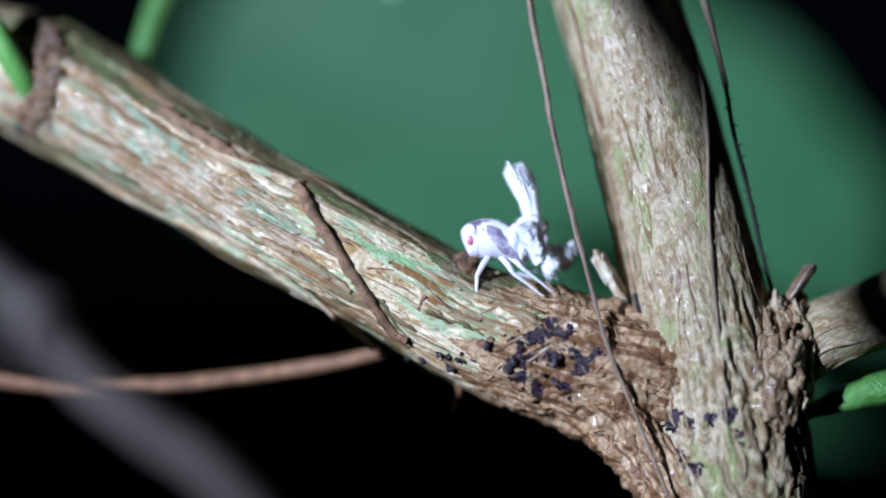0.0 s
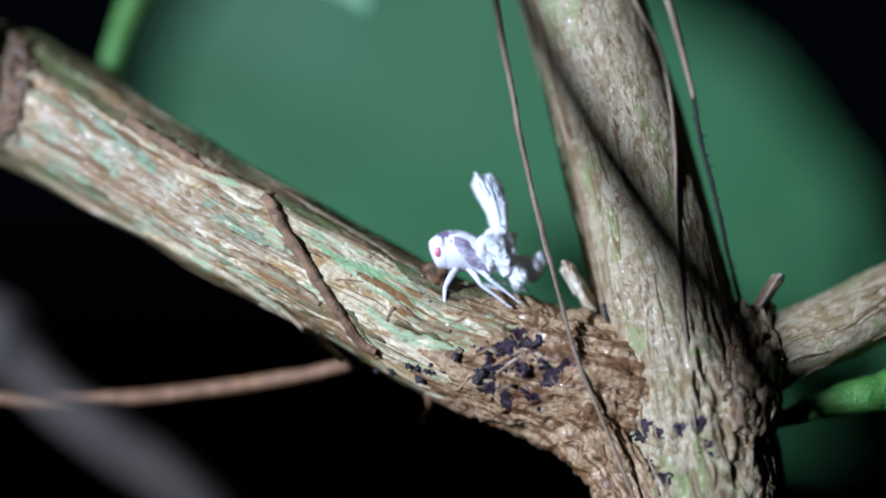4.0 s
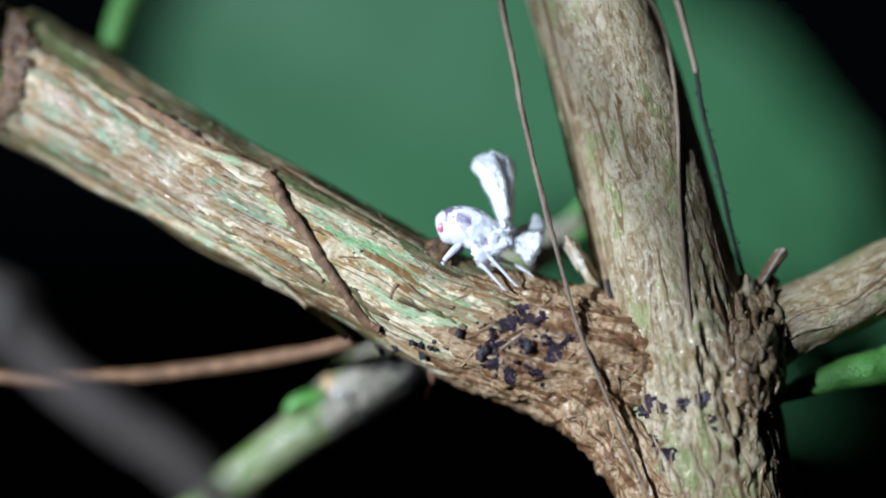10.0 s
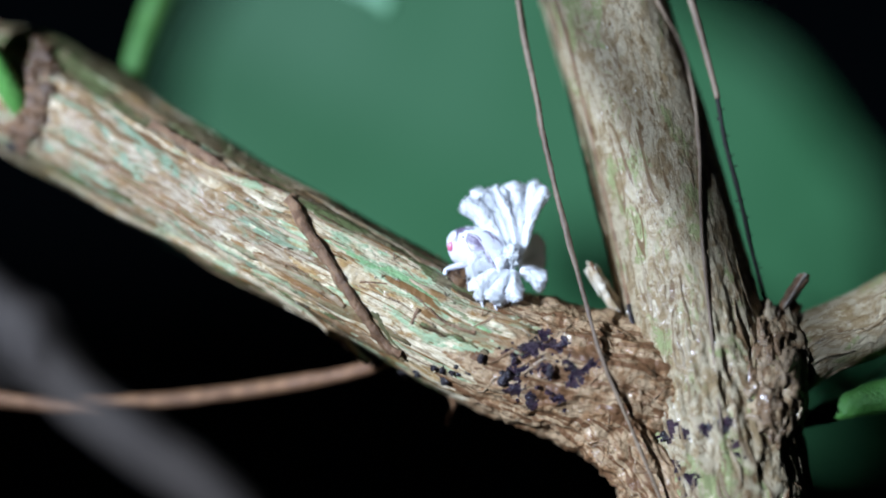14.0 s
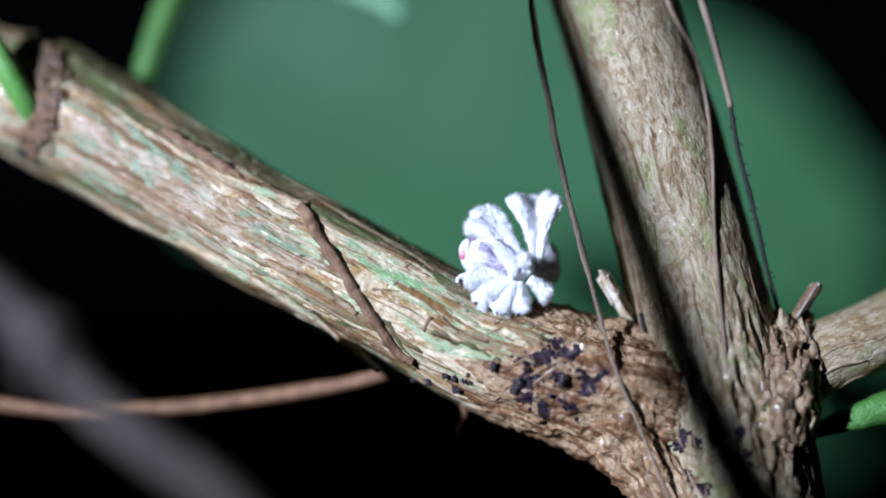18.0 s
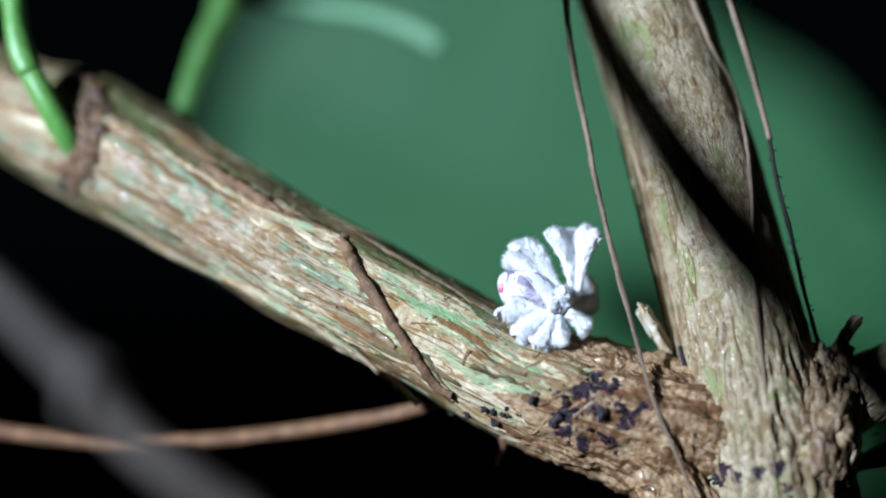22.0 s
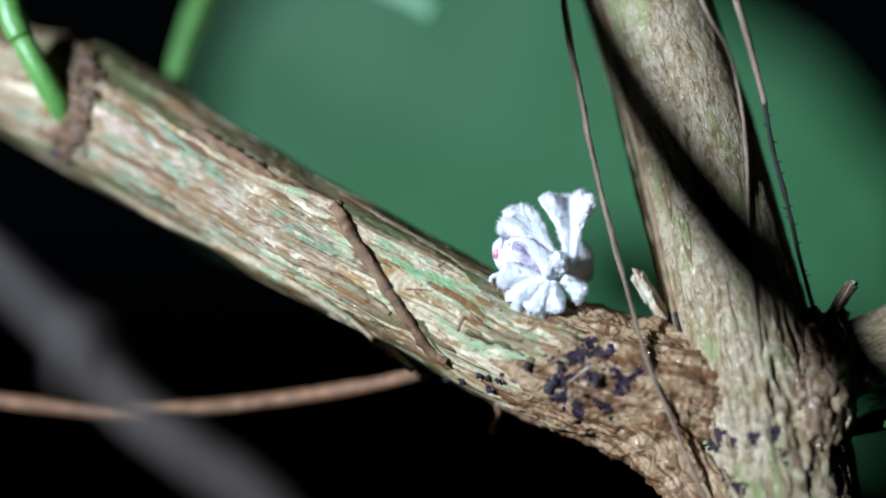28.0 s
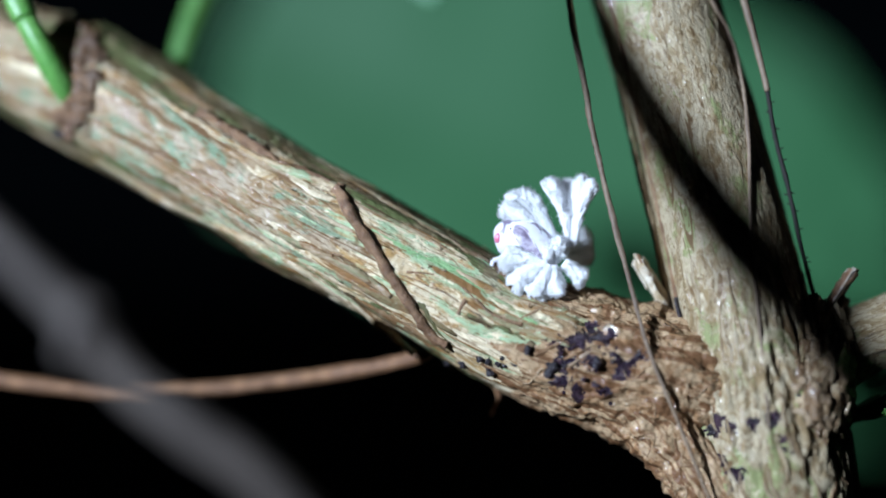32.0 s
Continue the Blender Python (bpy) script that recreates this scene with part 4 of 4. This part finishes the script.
wax = wax_material("white wax wool", (0.95, 0.96, 0.98), (0.86, 0.85, 0.84), 0.5)
pale_skin = nymph_skin()
leg_skin = plain_material("translucent leg skin", (0.76, 0.75, 0.84), (0.68, 0.65, 0.76), 900, 0.35, 0, 0, 0.6)
dark_pad = plain_material("mottled purple-brown wing pad", (0.17, 0.125, 0.19), (0.58, 0.53, 0.63), 1300, 0.4, 0, 2.3)
red_eye = plain_material("red eye", (0.75, 0.33, 0.43), (0.62, 0.13, 0.23), 1800, 0.3)
black_dot = plain_material("black dot", (0.015, 0.012, 0.015), (0.03, 0.02, 0.03), 900, 0.3)

walkers = []
nymph = tagged(empty("planthopper_nymph"), "small white planthopper nymph with red eyes and woolly wax plumes", "insect")


def squashed(limb, name, mat, k):
    me = limb.mesh(name, mat)
    co = np.empty(len(me.vertices) * 3, dtype=np.float32)
    me.vertices.foreach_get("co", co)
    co = co.reshape(-1, 3)
    co[:, 1] *= k
    me.vertices.foreach_set("co", co.ravel())
    return me


body = part("body", squashed(Limb([(-1.05, 0, 0.12), (-0.75, 0, 0.14), (-0.3, 0, 0.12), (0.2, 0, 0.02), (0.75, 0, -0.22), (1.2, 0, -0.52), (1.55, 0, -0.82), (1.7, 0, -0.95)], [0.95, 1.03, 1.06, 1.02, 0.88, 0.68, 0.4, 0.1], 60, 48, fibrous(0.05), 121), "body", pale_skin, 1.12), pale_skin, nymph)
head = part("head", squashed(Limb([(-0.7, 0, 0.12), (-1.0, 0, 0.1), (-1.3, 0, 0.06), (-1.5, 0, 0.03), (-1.62, 0, 0.0), (-1.68, 0, -0.02)], [0.97, 0.97, 0.9, 0.74, 0.5, 0.05], 40, 40, None), "head", pale_skin, 1.12), pale_skin, nymph, "blunt white head")
for s in (-1, 1):
    e = part("eye", lump(0.2, 0.12, 0.27, 3, 0.05, 3), red_eye, head, "red compound eye")
    e.location = Vector((-1.27, s * 0.98, 0.06)) * MM
    d = part("eye_spot", lump(0.045, 0.04, 0.05, 3, 0.05, 2), black_dot, head, "tiny black spot")
    d.location = Vector((-0.62, s * 1.05, 0.62)) * MM
    d = part("eye_spot", lump(0.03, 0.03, 0.03, 3, 0.05, 2), black_dot, head)
    d.location = Vector((-0.97, s * 1.05, 0.38)) * MM
    # wing pads: curved plates on the flank
    vs, fs = [], []
    for i in range(11):
        u = i / 10
        for j in range(6):
            w = j / 5
            x = -0.45 + 1.85 * u
            a = 0.55 - 1.15 * u + (w - 0.5) * (1.15 * math.sin(math.pi * min(0.93, u * 0.85 + 0.12)))
            r = float(np.interp(x, [-0.75, -0.3, 0.2, 0.75, 1.2, 1.55], [1.0, 1.05, 1.02, 0.88, 0.7, 0.52])) + 0.04 + 0.05 * u
            zc = float(np.interp(x, [-0.75, 0.2, 0.75, 1.2, 1.55], [0.14, 0.02, -0.22, -0.52, -0.82]))
            vs.append((x, s * 1.12 * r * math.cos(a), zc + r * math.sin(a)))
    n = len(vs)
    vs += [(x, y - s * 0.06, z) for x, y, z in vs]
    for i in range(10):
        for j in range(5):
            a = i * 6 + j
            fs += [(a, a + 1, a + 7, a + 6), (n + a + 6, n + a + 7, n + a + 1, n + a)]
    for i in range(10):
        for j in (0, 5):
            a = i * 6 + j
            fs.append((a, a + 6, n + a + 6, n + a))
    part("wing_pad", mesh_of("wing_pad", vs, fs, dark_pad), dark_pad, nymph, "dark purple-brown wing pad")
    for name, c, k, f, r in (("front_leg", (-0.3, 0.5, -0.75), (-0.92, 0.95, -1.75), (-0.86, 1.2, -3.2), 0.15), ("middle_leg", (0.3, 0.5, -0.8), (0.95, 0.95, -1.65), (2.25, 1.0, -2.62), 0.14), ("hind_leg", (0.7, 0.45, -0.75), (1.4, 0.85, -1.35), (2.75, 0.7, -2.4), 0.14)):
        if s > 0:
            f = (f[0] + 0.45, f[1], f[2] + 0.55)
        g3 = lambda q: Vector((q[0], s * q[1], q[2]))
        th = part(name, Limb([g3(c), (g3(c) + g3(k)) / 2 + Vector((0, 0, 0.06)), g3(k)], [r * 1.1, r * 1.15, r * 0.8], 14, 10, None).mesh(name, leg_skin), leg_skin, nymph)
        shin = part("shin", Limb([g3(k), (g3(k) + g3(f)) / 2 + Vector((-0.05, 0, 0.05)), g3(f)], [r * 0.85, r * 0.62, r * 0.5], 16, 10, None).mesh("shin", leg_skin), leg_skin, th)
        ft = g3(f)
        foot = part("foot", Limb([ft, ft + Vector((0.12 if c[0] > -0.2 else -0.02, 0, -0.1)), ft + Vector((0.3 if c[0] > -0.2 else 0.05, 0, -0.16))], [r * 0.5, r * 0.45, r * 0.3], 8, 8, None).mesh("foot", leg_skin), leg_skin, th)
        walkers.append((th, shin, foot, g3(c), g3(k)))


def tuft_mesh(L, r0, r1, bend, flat, hairs, seed):
    """A soft club-ended lock of wax wool along z that bends towards -y, with a ragged tip and loose filaments."""
    n, k = 72, 40
    u, a = np.meshgrid(np.linspace(0, 1, n), np.linspace(0, 2 * math.pi, k, endpoint=False), indexing="ij")
    u, a = u.ravel(), a.ravel()

    def place(u, a, out=1.0):
        r = r0 + (r1 - r0) * np.clip(u, 0, 1) ** 1.6
        r = r * np.sqrt(np.clip(1 - (np.clip(u - 0.8, 0, 1) / 0.205) ** 2.4, 0, 1)) * out
        x, y = np.cos(a), np.sin(a)
        q = np.stack([x * 1.7, y * 1.7, u * L * 2.0 + seed], 1)
        lobes = 0.3 * vnoise(q * 0.7, seed) + 0.2 * vnoise(q * 1.8, seed + 1) + 0.14 * vnoise(q * 4.5, seed + 2)
        r = r * (1 + lobes)
        wave = 0.1 * r1 * np.sin(u * 5 + seed)
        tip = L * (0.07 * vnoise(np.stack([x * 2, y * 2, u * 0 + seed], 1), seed + 3) + 0.03 * vnoise(np.stack([x * 7, y * 7, u * 9 + seed], 1), seed + 4)) * np.clip((u - 0.55) / 0.45, 0, 1)
        return np.stack([x * r + wave, y * r * flat - bend * L * u ** 2.2, L * u + tip], 1)
    vs = place(u, a).tolist()
    fs = [(i * k + j, i * k + (j + 1) % k, (i + 1) * k + (j + 1) % k, (i + 1) * k + j) for i in range(n - 1) for j in range(k)]
    fs += [tuple(range(k - 1, -1, -1)), tuple((n - 1) * k + j for j in range(k))]
    r = random.Random(seed)
    uu = np.array([1 - 0.95 * r.random() ** 1.7 for _ in range(hairs)])
    aa = np.array([r.uniform(0, 2 * math.pi) for _ in range(hairs)])
    root, far = place(uu, aa, 0.96), place(uu, aa, 1.9)
    for h in range(hairs):
        q = Vector(root[h])
        d = (Vector(far[h]) - q + Vector((0, 0, 0.004))).normalized() + Vector((r.uniform(-0.6, 0.6), r.uniform(-0.6, 0.6), r.uniform(-0.2, 1.0)))
        d = d.normalized() * r.choice((r.uniform(0.05, 0.12), r.uniform(0.08, 0.18), r.uniform(0.12, 0.32)))
        w = d.cross(Vector((r.uniform(-1, 1), r.uniform(-1, 1), 0.3))).normalized() * r.uniform(0.009, 0.022)
        x = d.cross(w).normalized() * w.length
        m = len(vs)
        vs += [tuple(q + w), tuple(q - w), tuple(q + x), tuple(q + d)]
        fs += [(m, m + 1, m + 3), (m + 1, m + 2, m + 3), (m + 2, m, m + 3)]
    return mesh_of("wax_plume", vs, fs, wax)


def flock_mesh(seed, rx, ry, rz, count):
    """A pad of matted wax wool."""
    b = lump(rx, ry, rz, seed, 0.35, 4)
    vs = [tuple(q.co) for q in b.verts]
    fs = [tuple(w.index for w in f.verts) for f in b.faces]
    r = random.Random(seed)
    for k in range(count):
        a, z = r.uniform(0, 2 * math.pi), r.uniform(-1, 1)
        h = math.sqrt(1 - z * z)
        d = Vector((h * math.cos(a), h * math.sin(a), z))
        p0 = Vector((d.x * rx, d.y * ry, d.z * rz)) * 0.9
        p1 = p0 + d * r.uniform(0.1, 0.28) + Vector((r.uniform(-0.1, 0.1), r.uniform(-0.1, 0.1), r.uniform(-0.1, 0.1)))
        n = len(vs)
        w = Vector((r.uniform(-1, 1), r.uniform(-1, 1), r.uniform(-1, 1))).normalized() * 0.05
        x = d.cross(w)
        vs += [tuple(p0 + w), tuple(p0 - w), tuple(p0 + x), tuple(p1)]
        fs += [(n, n + 1, n + 3), (n + 1, n + 2, n + 3), (n + 2, n, n + 3)]
    b.free()
    return mesh_of("wax_wool", vs, fs, wax)


# locks of the upright plume and of the skirt: length, half width at the tip, flatness
LOCKS = ((3.5, 0.72, 0.5), (3.65, 0.76, 0.5), (3.5, 0.72, 0.5), (3.45, 0.6, 0.6), (3.6, 0.72, 0.55), (3.65, 0.72, 0.55), (3.45, 0.6, 0.6), (3.6, 0.76, 0.5), (3.55, 0.76, 0.5))
SKIRT = ((2.3, 0.78, 0.5), (2.2, 0.78, 0.5), (1.8, 0.75, 0.55), (1.6, 0.66, 0.6), (1.45, 0.52, 0.9), (1.9, 0.72, 0.16), (1.7, 0.6, 0.16))
BEND, DROOP = 0.26, 0.1
locks = [part("wax_plume", tuft_mesh(L, 0.2, w, BEND, f, 2200, 130 + k), wax, nymph, "fluffy white wax plume") for k, (L, w, f) in enumerate(LOCKS)]
skirt = [part("wax_plume", tuft_mesh(L, 0.26, w, DROOP, f, 1500, 150 + k), wax, nymph, "short white wax tuft") for k, (L, w, f) in enumerate(SKIRT)]
wool = part("wax_wool", flock_mesh(9, 0.62, 0.85, 0.7, 900), wax, nymph, "matted white wax wool")
wool.location = Vector((1.25, 0, -0.35)) * MM
wool = part("wax_wool", flock_mesh(14, 0.46, 0.62, 0.5, 700), wax, nymph, "matted white wax wool")
wool.location = Vector((1.85, -0.05, -0.05)) * MM


def lock_pose(origin, base, tip, face, sag):
    """The pose of a lock from base to tip, in millimetres from origin, that bends by sag towards face."""
    base, tip, face = Vector(base), Vector(tip), Vector(face).normalized()
    z = (tip - base - sag * face).normalized()
    y = -face
    y = (y - z * y.dot(z)).normalized()
    m = Matrix((y.cross(z), y, z)).transposed().to_4x4()
    m.translation = (origin + base) * MM
    return m


def motions():
    # the added, unseen shading twig: where its shadow crosses, its slant, how near the torch it hangs, how far it has
    # slid along itself
    bands = [(0, 1400, 1.3, 0.6, 0), (0.5, 1385, 1.3, 0.6, 0), (1, 1360, 1.3, 0.6, 0), (1.5, 1300, 1.3, 0.6, 0), (2, 1225, 1.3, 0.6, -6), (2.5, 1205, 1.3, 0.6, -14), (3, 1165, 1.3, 0.58, -26), (3.5, 1180, 1.3, 0.58, -26), (4.5, 1200, 1.3, 0.57, -24), (5.5, 1222, 1.3, 0.57, -22), (6, 1235, 1.3, 0.56, -26),
             (7, 1252, 1.3, 0.56, -32), (8, 1268, 1.28, 0.5, -52), (9, 1250, 1.25, 0.45, -64), (11, 1275, 1.3, 0.45, -66), (13, 1285, 1.3, 0.45, -64), (13.5, 1285, 1.3, 0.46, -60), (14.6, 1270, 1.4, 0.54, -30), (15.3, 1240, 1.5, 0.6, -6), (15.5, 1190, 1.5, 0.6, 0), (15.6, 1060, 1.5, 0.53, 0), (15.7, 905, 1.5, 0.53, 0), (15.8, 780, 1.5, 0.53, 0),
             (15.9, 630, 1.5, 0.53, 0), (16, 535, 1.5, 0.53, 0), (16.2, 470, 1.5, 0.53, 0), (16.4, 490, 1.4, 0.53, 0), (16.6, 530, 1.4, 0.53, 0), (16.8, 610, 1.45, 0.53, 0), (17, 772, 1.5, 0.53, 0), (17.2, 835, 1.7, 0.53, 0), (17.4, 965, 1.9, 0.53, 0), (17.6, 1000, 1.9, 0.55, 0),
             (17.8, 1030, 1.8, 0.6, 0), (18, 1088, 1.8, 0.6, -4), (18.3, 1108, 1.8, 0.6, -4), (19, 1128, 1.8, 0.6, 0), (20, 1165, 1.5, 0.6, 12), (21, 1200, 1.4, 0.6, 12), (22, 1225, 1.35, 0.6, 12), (23, 1195, 1.35, 0.6, 12), (25, 1188, 1.35, 0.6, 12), (28, 1180, 1.35, 0.6, 12), (29, 1170, 1.35, 0.6, 12), (30, 1122, 1.35, 0.6, 12), (31, 1128, 1.35, 0.6, 12), (32, 1160, 1.35, 0.6, 12)]
    rows = []
    for t, x, k, q, slid in bands:
        turn = Matrix.Rotation(math.atan(k) - math.atan(42 / 29), 4, "Y")
        rows.append((t, Matrix.Translation((shade_place(x, q) - turn @ dirv * slid) * MM) @ turn))
    walk(shader, rows)

    # the poking twig: its bud's place and its slant
    pokes = [(0, 310, 1922, 31), (8.0, 340, 1522, 28), (8.3, 440, 1142, 26), (8.5, 555, 942, 26), (8.8, 622, 854, 34), (9.0, 632, 785, 37), (9.5, 626, 748, 38), (10.0, 622, 746, 37), (10.3, 700, 845, 36), (10.5, 710, 893, 36),
             (10.8, 662, 912, 36), (11.0, 664, 818, 37), (11.5, 733, 848, 37), (11.7, 810, 1012, 31), (12.0, 860, 1422, 31), (13, 710, 1922, 31), (29.0, 260, 1522, 15), (29.6, 340, 972, 14), (29.8, 460, 845, 14), (29.9, 534, 812, 15), (30.0, 605, 774, 17),
             (30.2, 616, 765, 17), (30.4, 601, 750, 18), (30.6, 494, 726, 17), (30.8, 524, 703, 16), (31.0, 425, 780, 17), (31.1, 40, 850, 12), (31.2, -590, 922, 8), (31.4, -1190, 1222, 8), (32, -1190, 1522, 8)]
    walk(poke, [(t, Matrix.Translation(P(x + 4, y + 12, 5.4) * MM) @ pose(0, 0, 0, 0, -a, 0)) for t, x, y, a in pokes])

    # the nymph: place, turn, lean
    stands = [(0, 852, 450, 0, 0), (1, 850, 450, 0, 0), (3.5, 850, 451, 0, 0), (5.5, 851, 452, 2, 0), (8.5, 850, 453, 0, 0), (9.2, 849, 453, -4, 0), (9.6, 852, 453, -8, 0), (10.0, 857, 450, -14, 1), (10.3, 866, 446, -24, 4), (10.6, 875, 443, -24, 6),
              (11.0, 873, 441, -24, 6), (11.5, 848, 441, -24, 6), (12.0, 838, 441, -22, 6), (13.0, 838, 442, -20, 6), (15.5, 838, 444, -20, 6), (19.0, 838, 444, -20, 6), (32.0, 838, 444, -20, 6)]
    poses = [(t, Matrix.Translation(P(x, y, -1.8) * MM) @ pose(0, 0, 0, 0, lean, yaw)) for t, x, y, yaw, lean in stands]
    walk(nymph, poses)
    at_rest, at_fan, at_end = poses[0][1], poses[11][1], poses[-1][1]
    # where the locks' tips lie, in hundredths of a millimetre right, up and away from the body's middle
    ring = [(34 * math.cos(k * math.tau / 8), 34 * math.sin(k * math.tau / 8)) for k in range(8)] + [(0, 0)]
    fan_tips = ((-20, 235, -30), (30, 268, 0), (85, 288, 30), (140, 312, -45), (222, 338, 45), (288, 312, 50), (322, 255, 10), (185, 348, 70), (256, 348, 75))
    end_tips = ((-135, 185, -30), (-105, 235, -10), (-60, 275, 5), (-25, 262, -15), (112, 315, 0), (288, 318, 50), (328, 252, -15), (165, 348, 60), (236, 350, 80))
    CM = 0.0101

    def keyed(ob, length, sag, rest, open_, fanned, end):
        o = [m.translation / MM for m in (at_rest, at_fan, at_end)]
        mm = lambda q: (q[0] * CM, q[2] * CM, q[1] * CM)
        pose_at = lambda origin, q: lock_pose(origin, mm(q[0]), mm(q[1]), q[2], sag * length)
        la, lb = at_rest.inverted() @ pose_at(o[0], rest), at_rest.inverted() @ pose_at(o[0], open_)
        lf, le = at_fan.inverted() @ pose_at(o[1], fanned), at_end.inverted() @ pose_at(o[2], end)
        walk(ob, [(0, la), (3.5, la.lerp(lb, 0.2)), (6.0, la.lerp(lb, 0.5)), (8.0, lb), (9.2, lb), (9.8, lb.lerp(lf, 0.35)), (10.3, lb.lerp(lf, 0.75)), (10.8, lb.lerp(lf, 0.9)), (11.5, lf), (13.5, lf.lerp(le, 0.3)), (15.5, lf.lerp(le, 0.6)), (17.5, le), (32, le)])

    for k, (ob, (L, _, _)) in enumerate(zip(locks, LOCKS)):
        ox, oy = ring[k]
        f, e = fan_tips[k], end_tips[k]
        left = k < 3
        keyed(ob, L, BEND,
              ((195 + 0.5 * ox, 20, 0.5 * oy), (104 + ox, 20 + 96 * L, oy), (-1, -0.2, 0)),
              ((185 + 0.4 * ox, 30, 0.4 * oy), (130 + 1.7 * ox, 40 + 92 * L, 1.6 * oy), (-0.9 + 0.02 * ox, -0.2 + 0.02 * oy, 0)),
              ((172 if left else 200, -10, -25), f, (-0.5, -1, 0) if left else ((f[0] - 215) / 150, 0.7, 0)),
              ((160 if k < 4 else 222, -40 if k < 4 else -25, -45), e, (-0.5, -1, 0) if k < 4 else ((e[0] - 225) / 150, 0.7, 0)))
    tails = (((235, -105, -60), (115, 80, -85), (200, -60, -85), (-10, -75, -118), (90, -105, -100), (-180, -85, -125)),
             ((250, -80, -25), (180, 105, -40), (160, -80, -90), (-15, -195, -120), (105, -110, -105), (-108, -235, -120)),
             ((235, -60, -70), (125, -25, -80), (155, -95, -90), (65, -230, -115), (115, -115, -105), (26, -280, -115)),
             ((225, -55, 20), (215, 85, 25), (175, -90, -85), (170, -232, -95), (135, -115, -100), (142, -275, -105)),
             ((205, -60, -25), (268, -112, -40), (215, -95, -60), (338, -142, -60), (180, -110, -80), (292, -188, -85)),
             ((240, -45, 55), (400, -60, 95), (200, -50, 50), (285, 10, 110), (200, -50, 40), (280, 0, 100)),
             ((230, -85, 50), (375, -105, 85), (200, -90, 50), (300, -70, 110), (200, -90, 40), (300, -80, 100)))
    for ob, (L, w, f), (a0, a1, m0, m1, e0, e1) in zip(skirt, SKIRT, tails):
        face = (-0.1, -1, -0.3)
        keyed(ob, L, DROOP, (a0, a1, face), (a0, a1, face), (m0, m1, face), (e0, e1, face))

    # the legs: the hind pairs are tucked in, the front pair reaches forward
    for thigh, shin, foot, hip, knee in walkers:
        reach = 40 if hip.x < 0 else 32
        about = lambda c, a: Matrix.Translation(c * MM) @ pose(0, 0, 0, 0, a, 0) @ Matrix.Translation(-c * MM)
        walk(thigh, [(0, Matrix()), (9.5, Matrix()), (11.0, about(hip, reach)), (32, about(hip, reach))])
        if hip.x < 0:
            for ob in (shin, foot):
                walk(ob, [(0, Matrix()), (9.5, Matrix()), (11.0, about(knee, -38)), (32, about(knee, -38))])


motions()
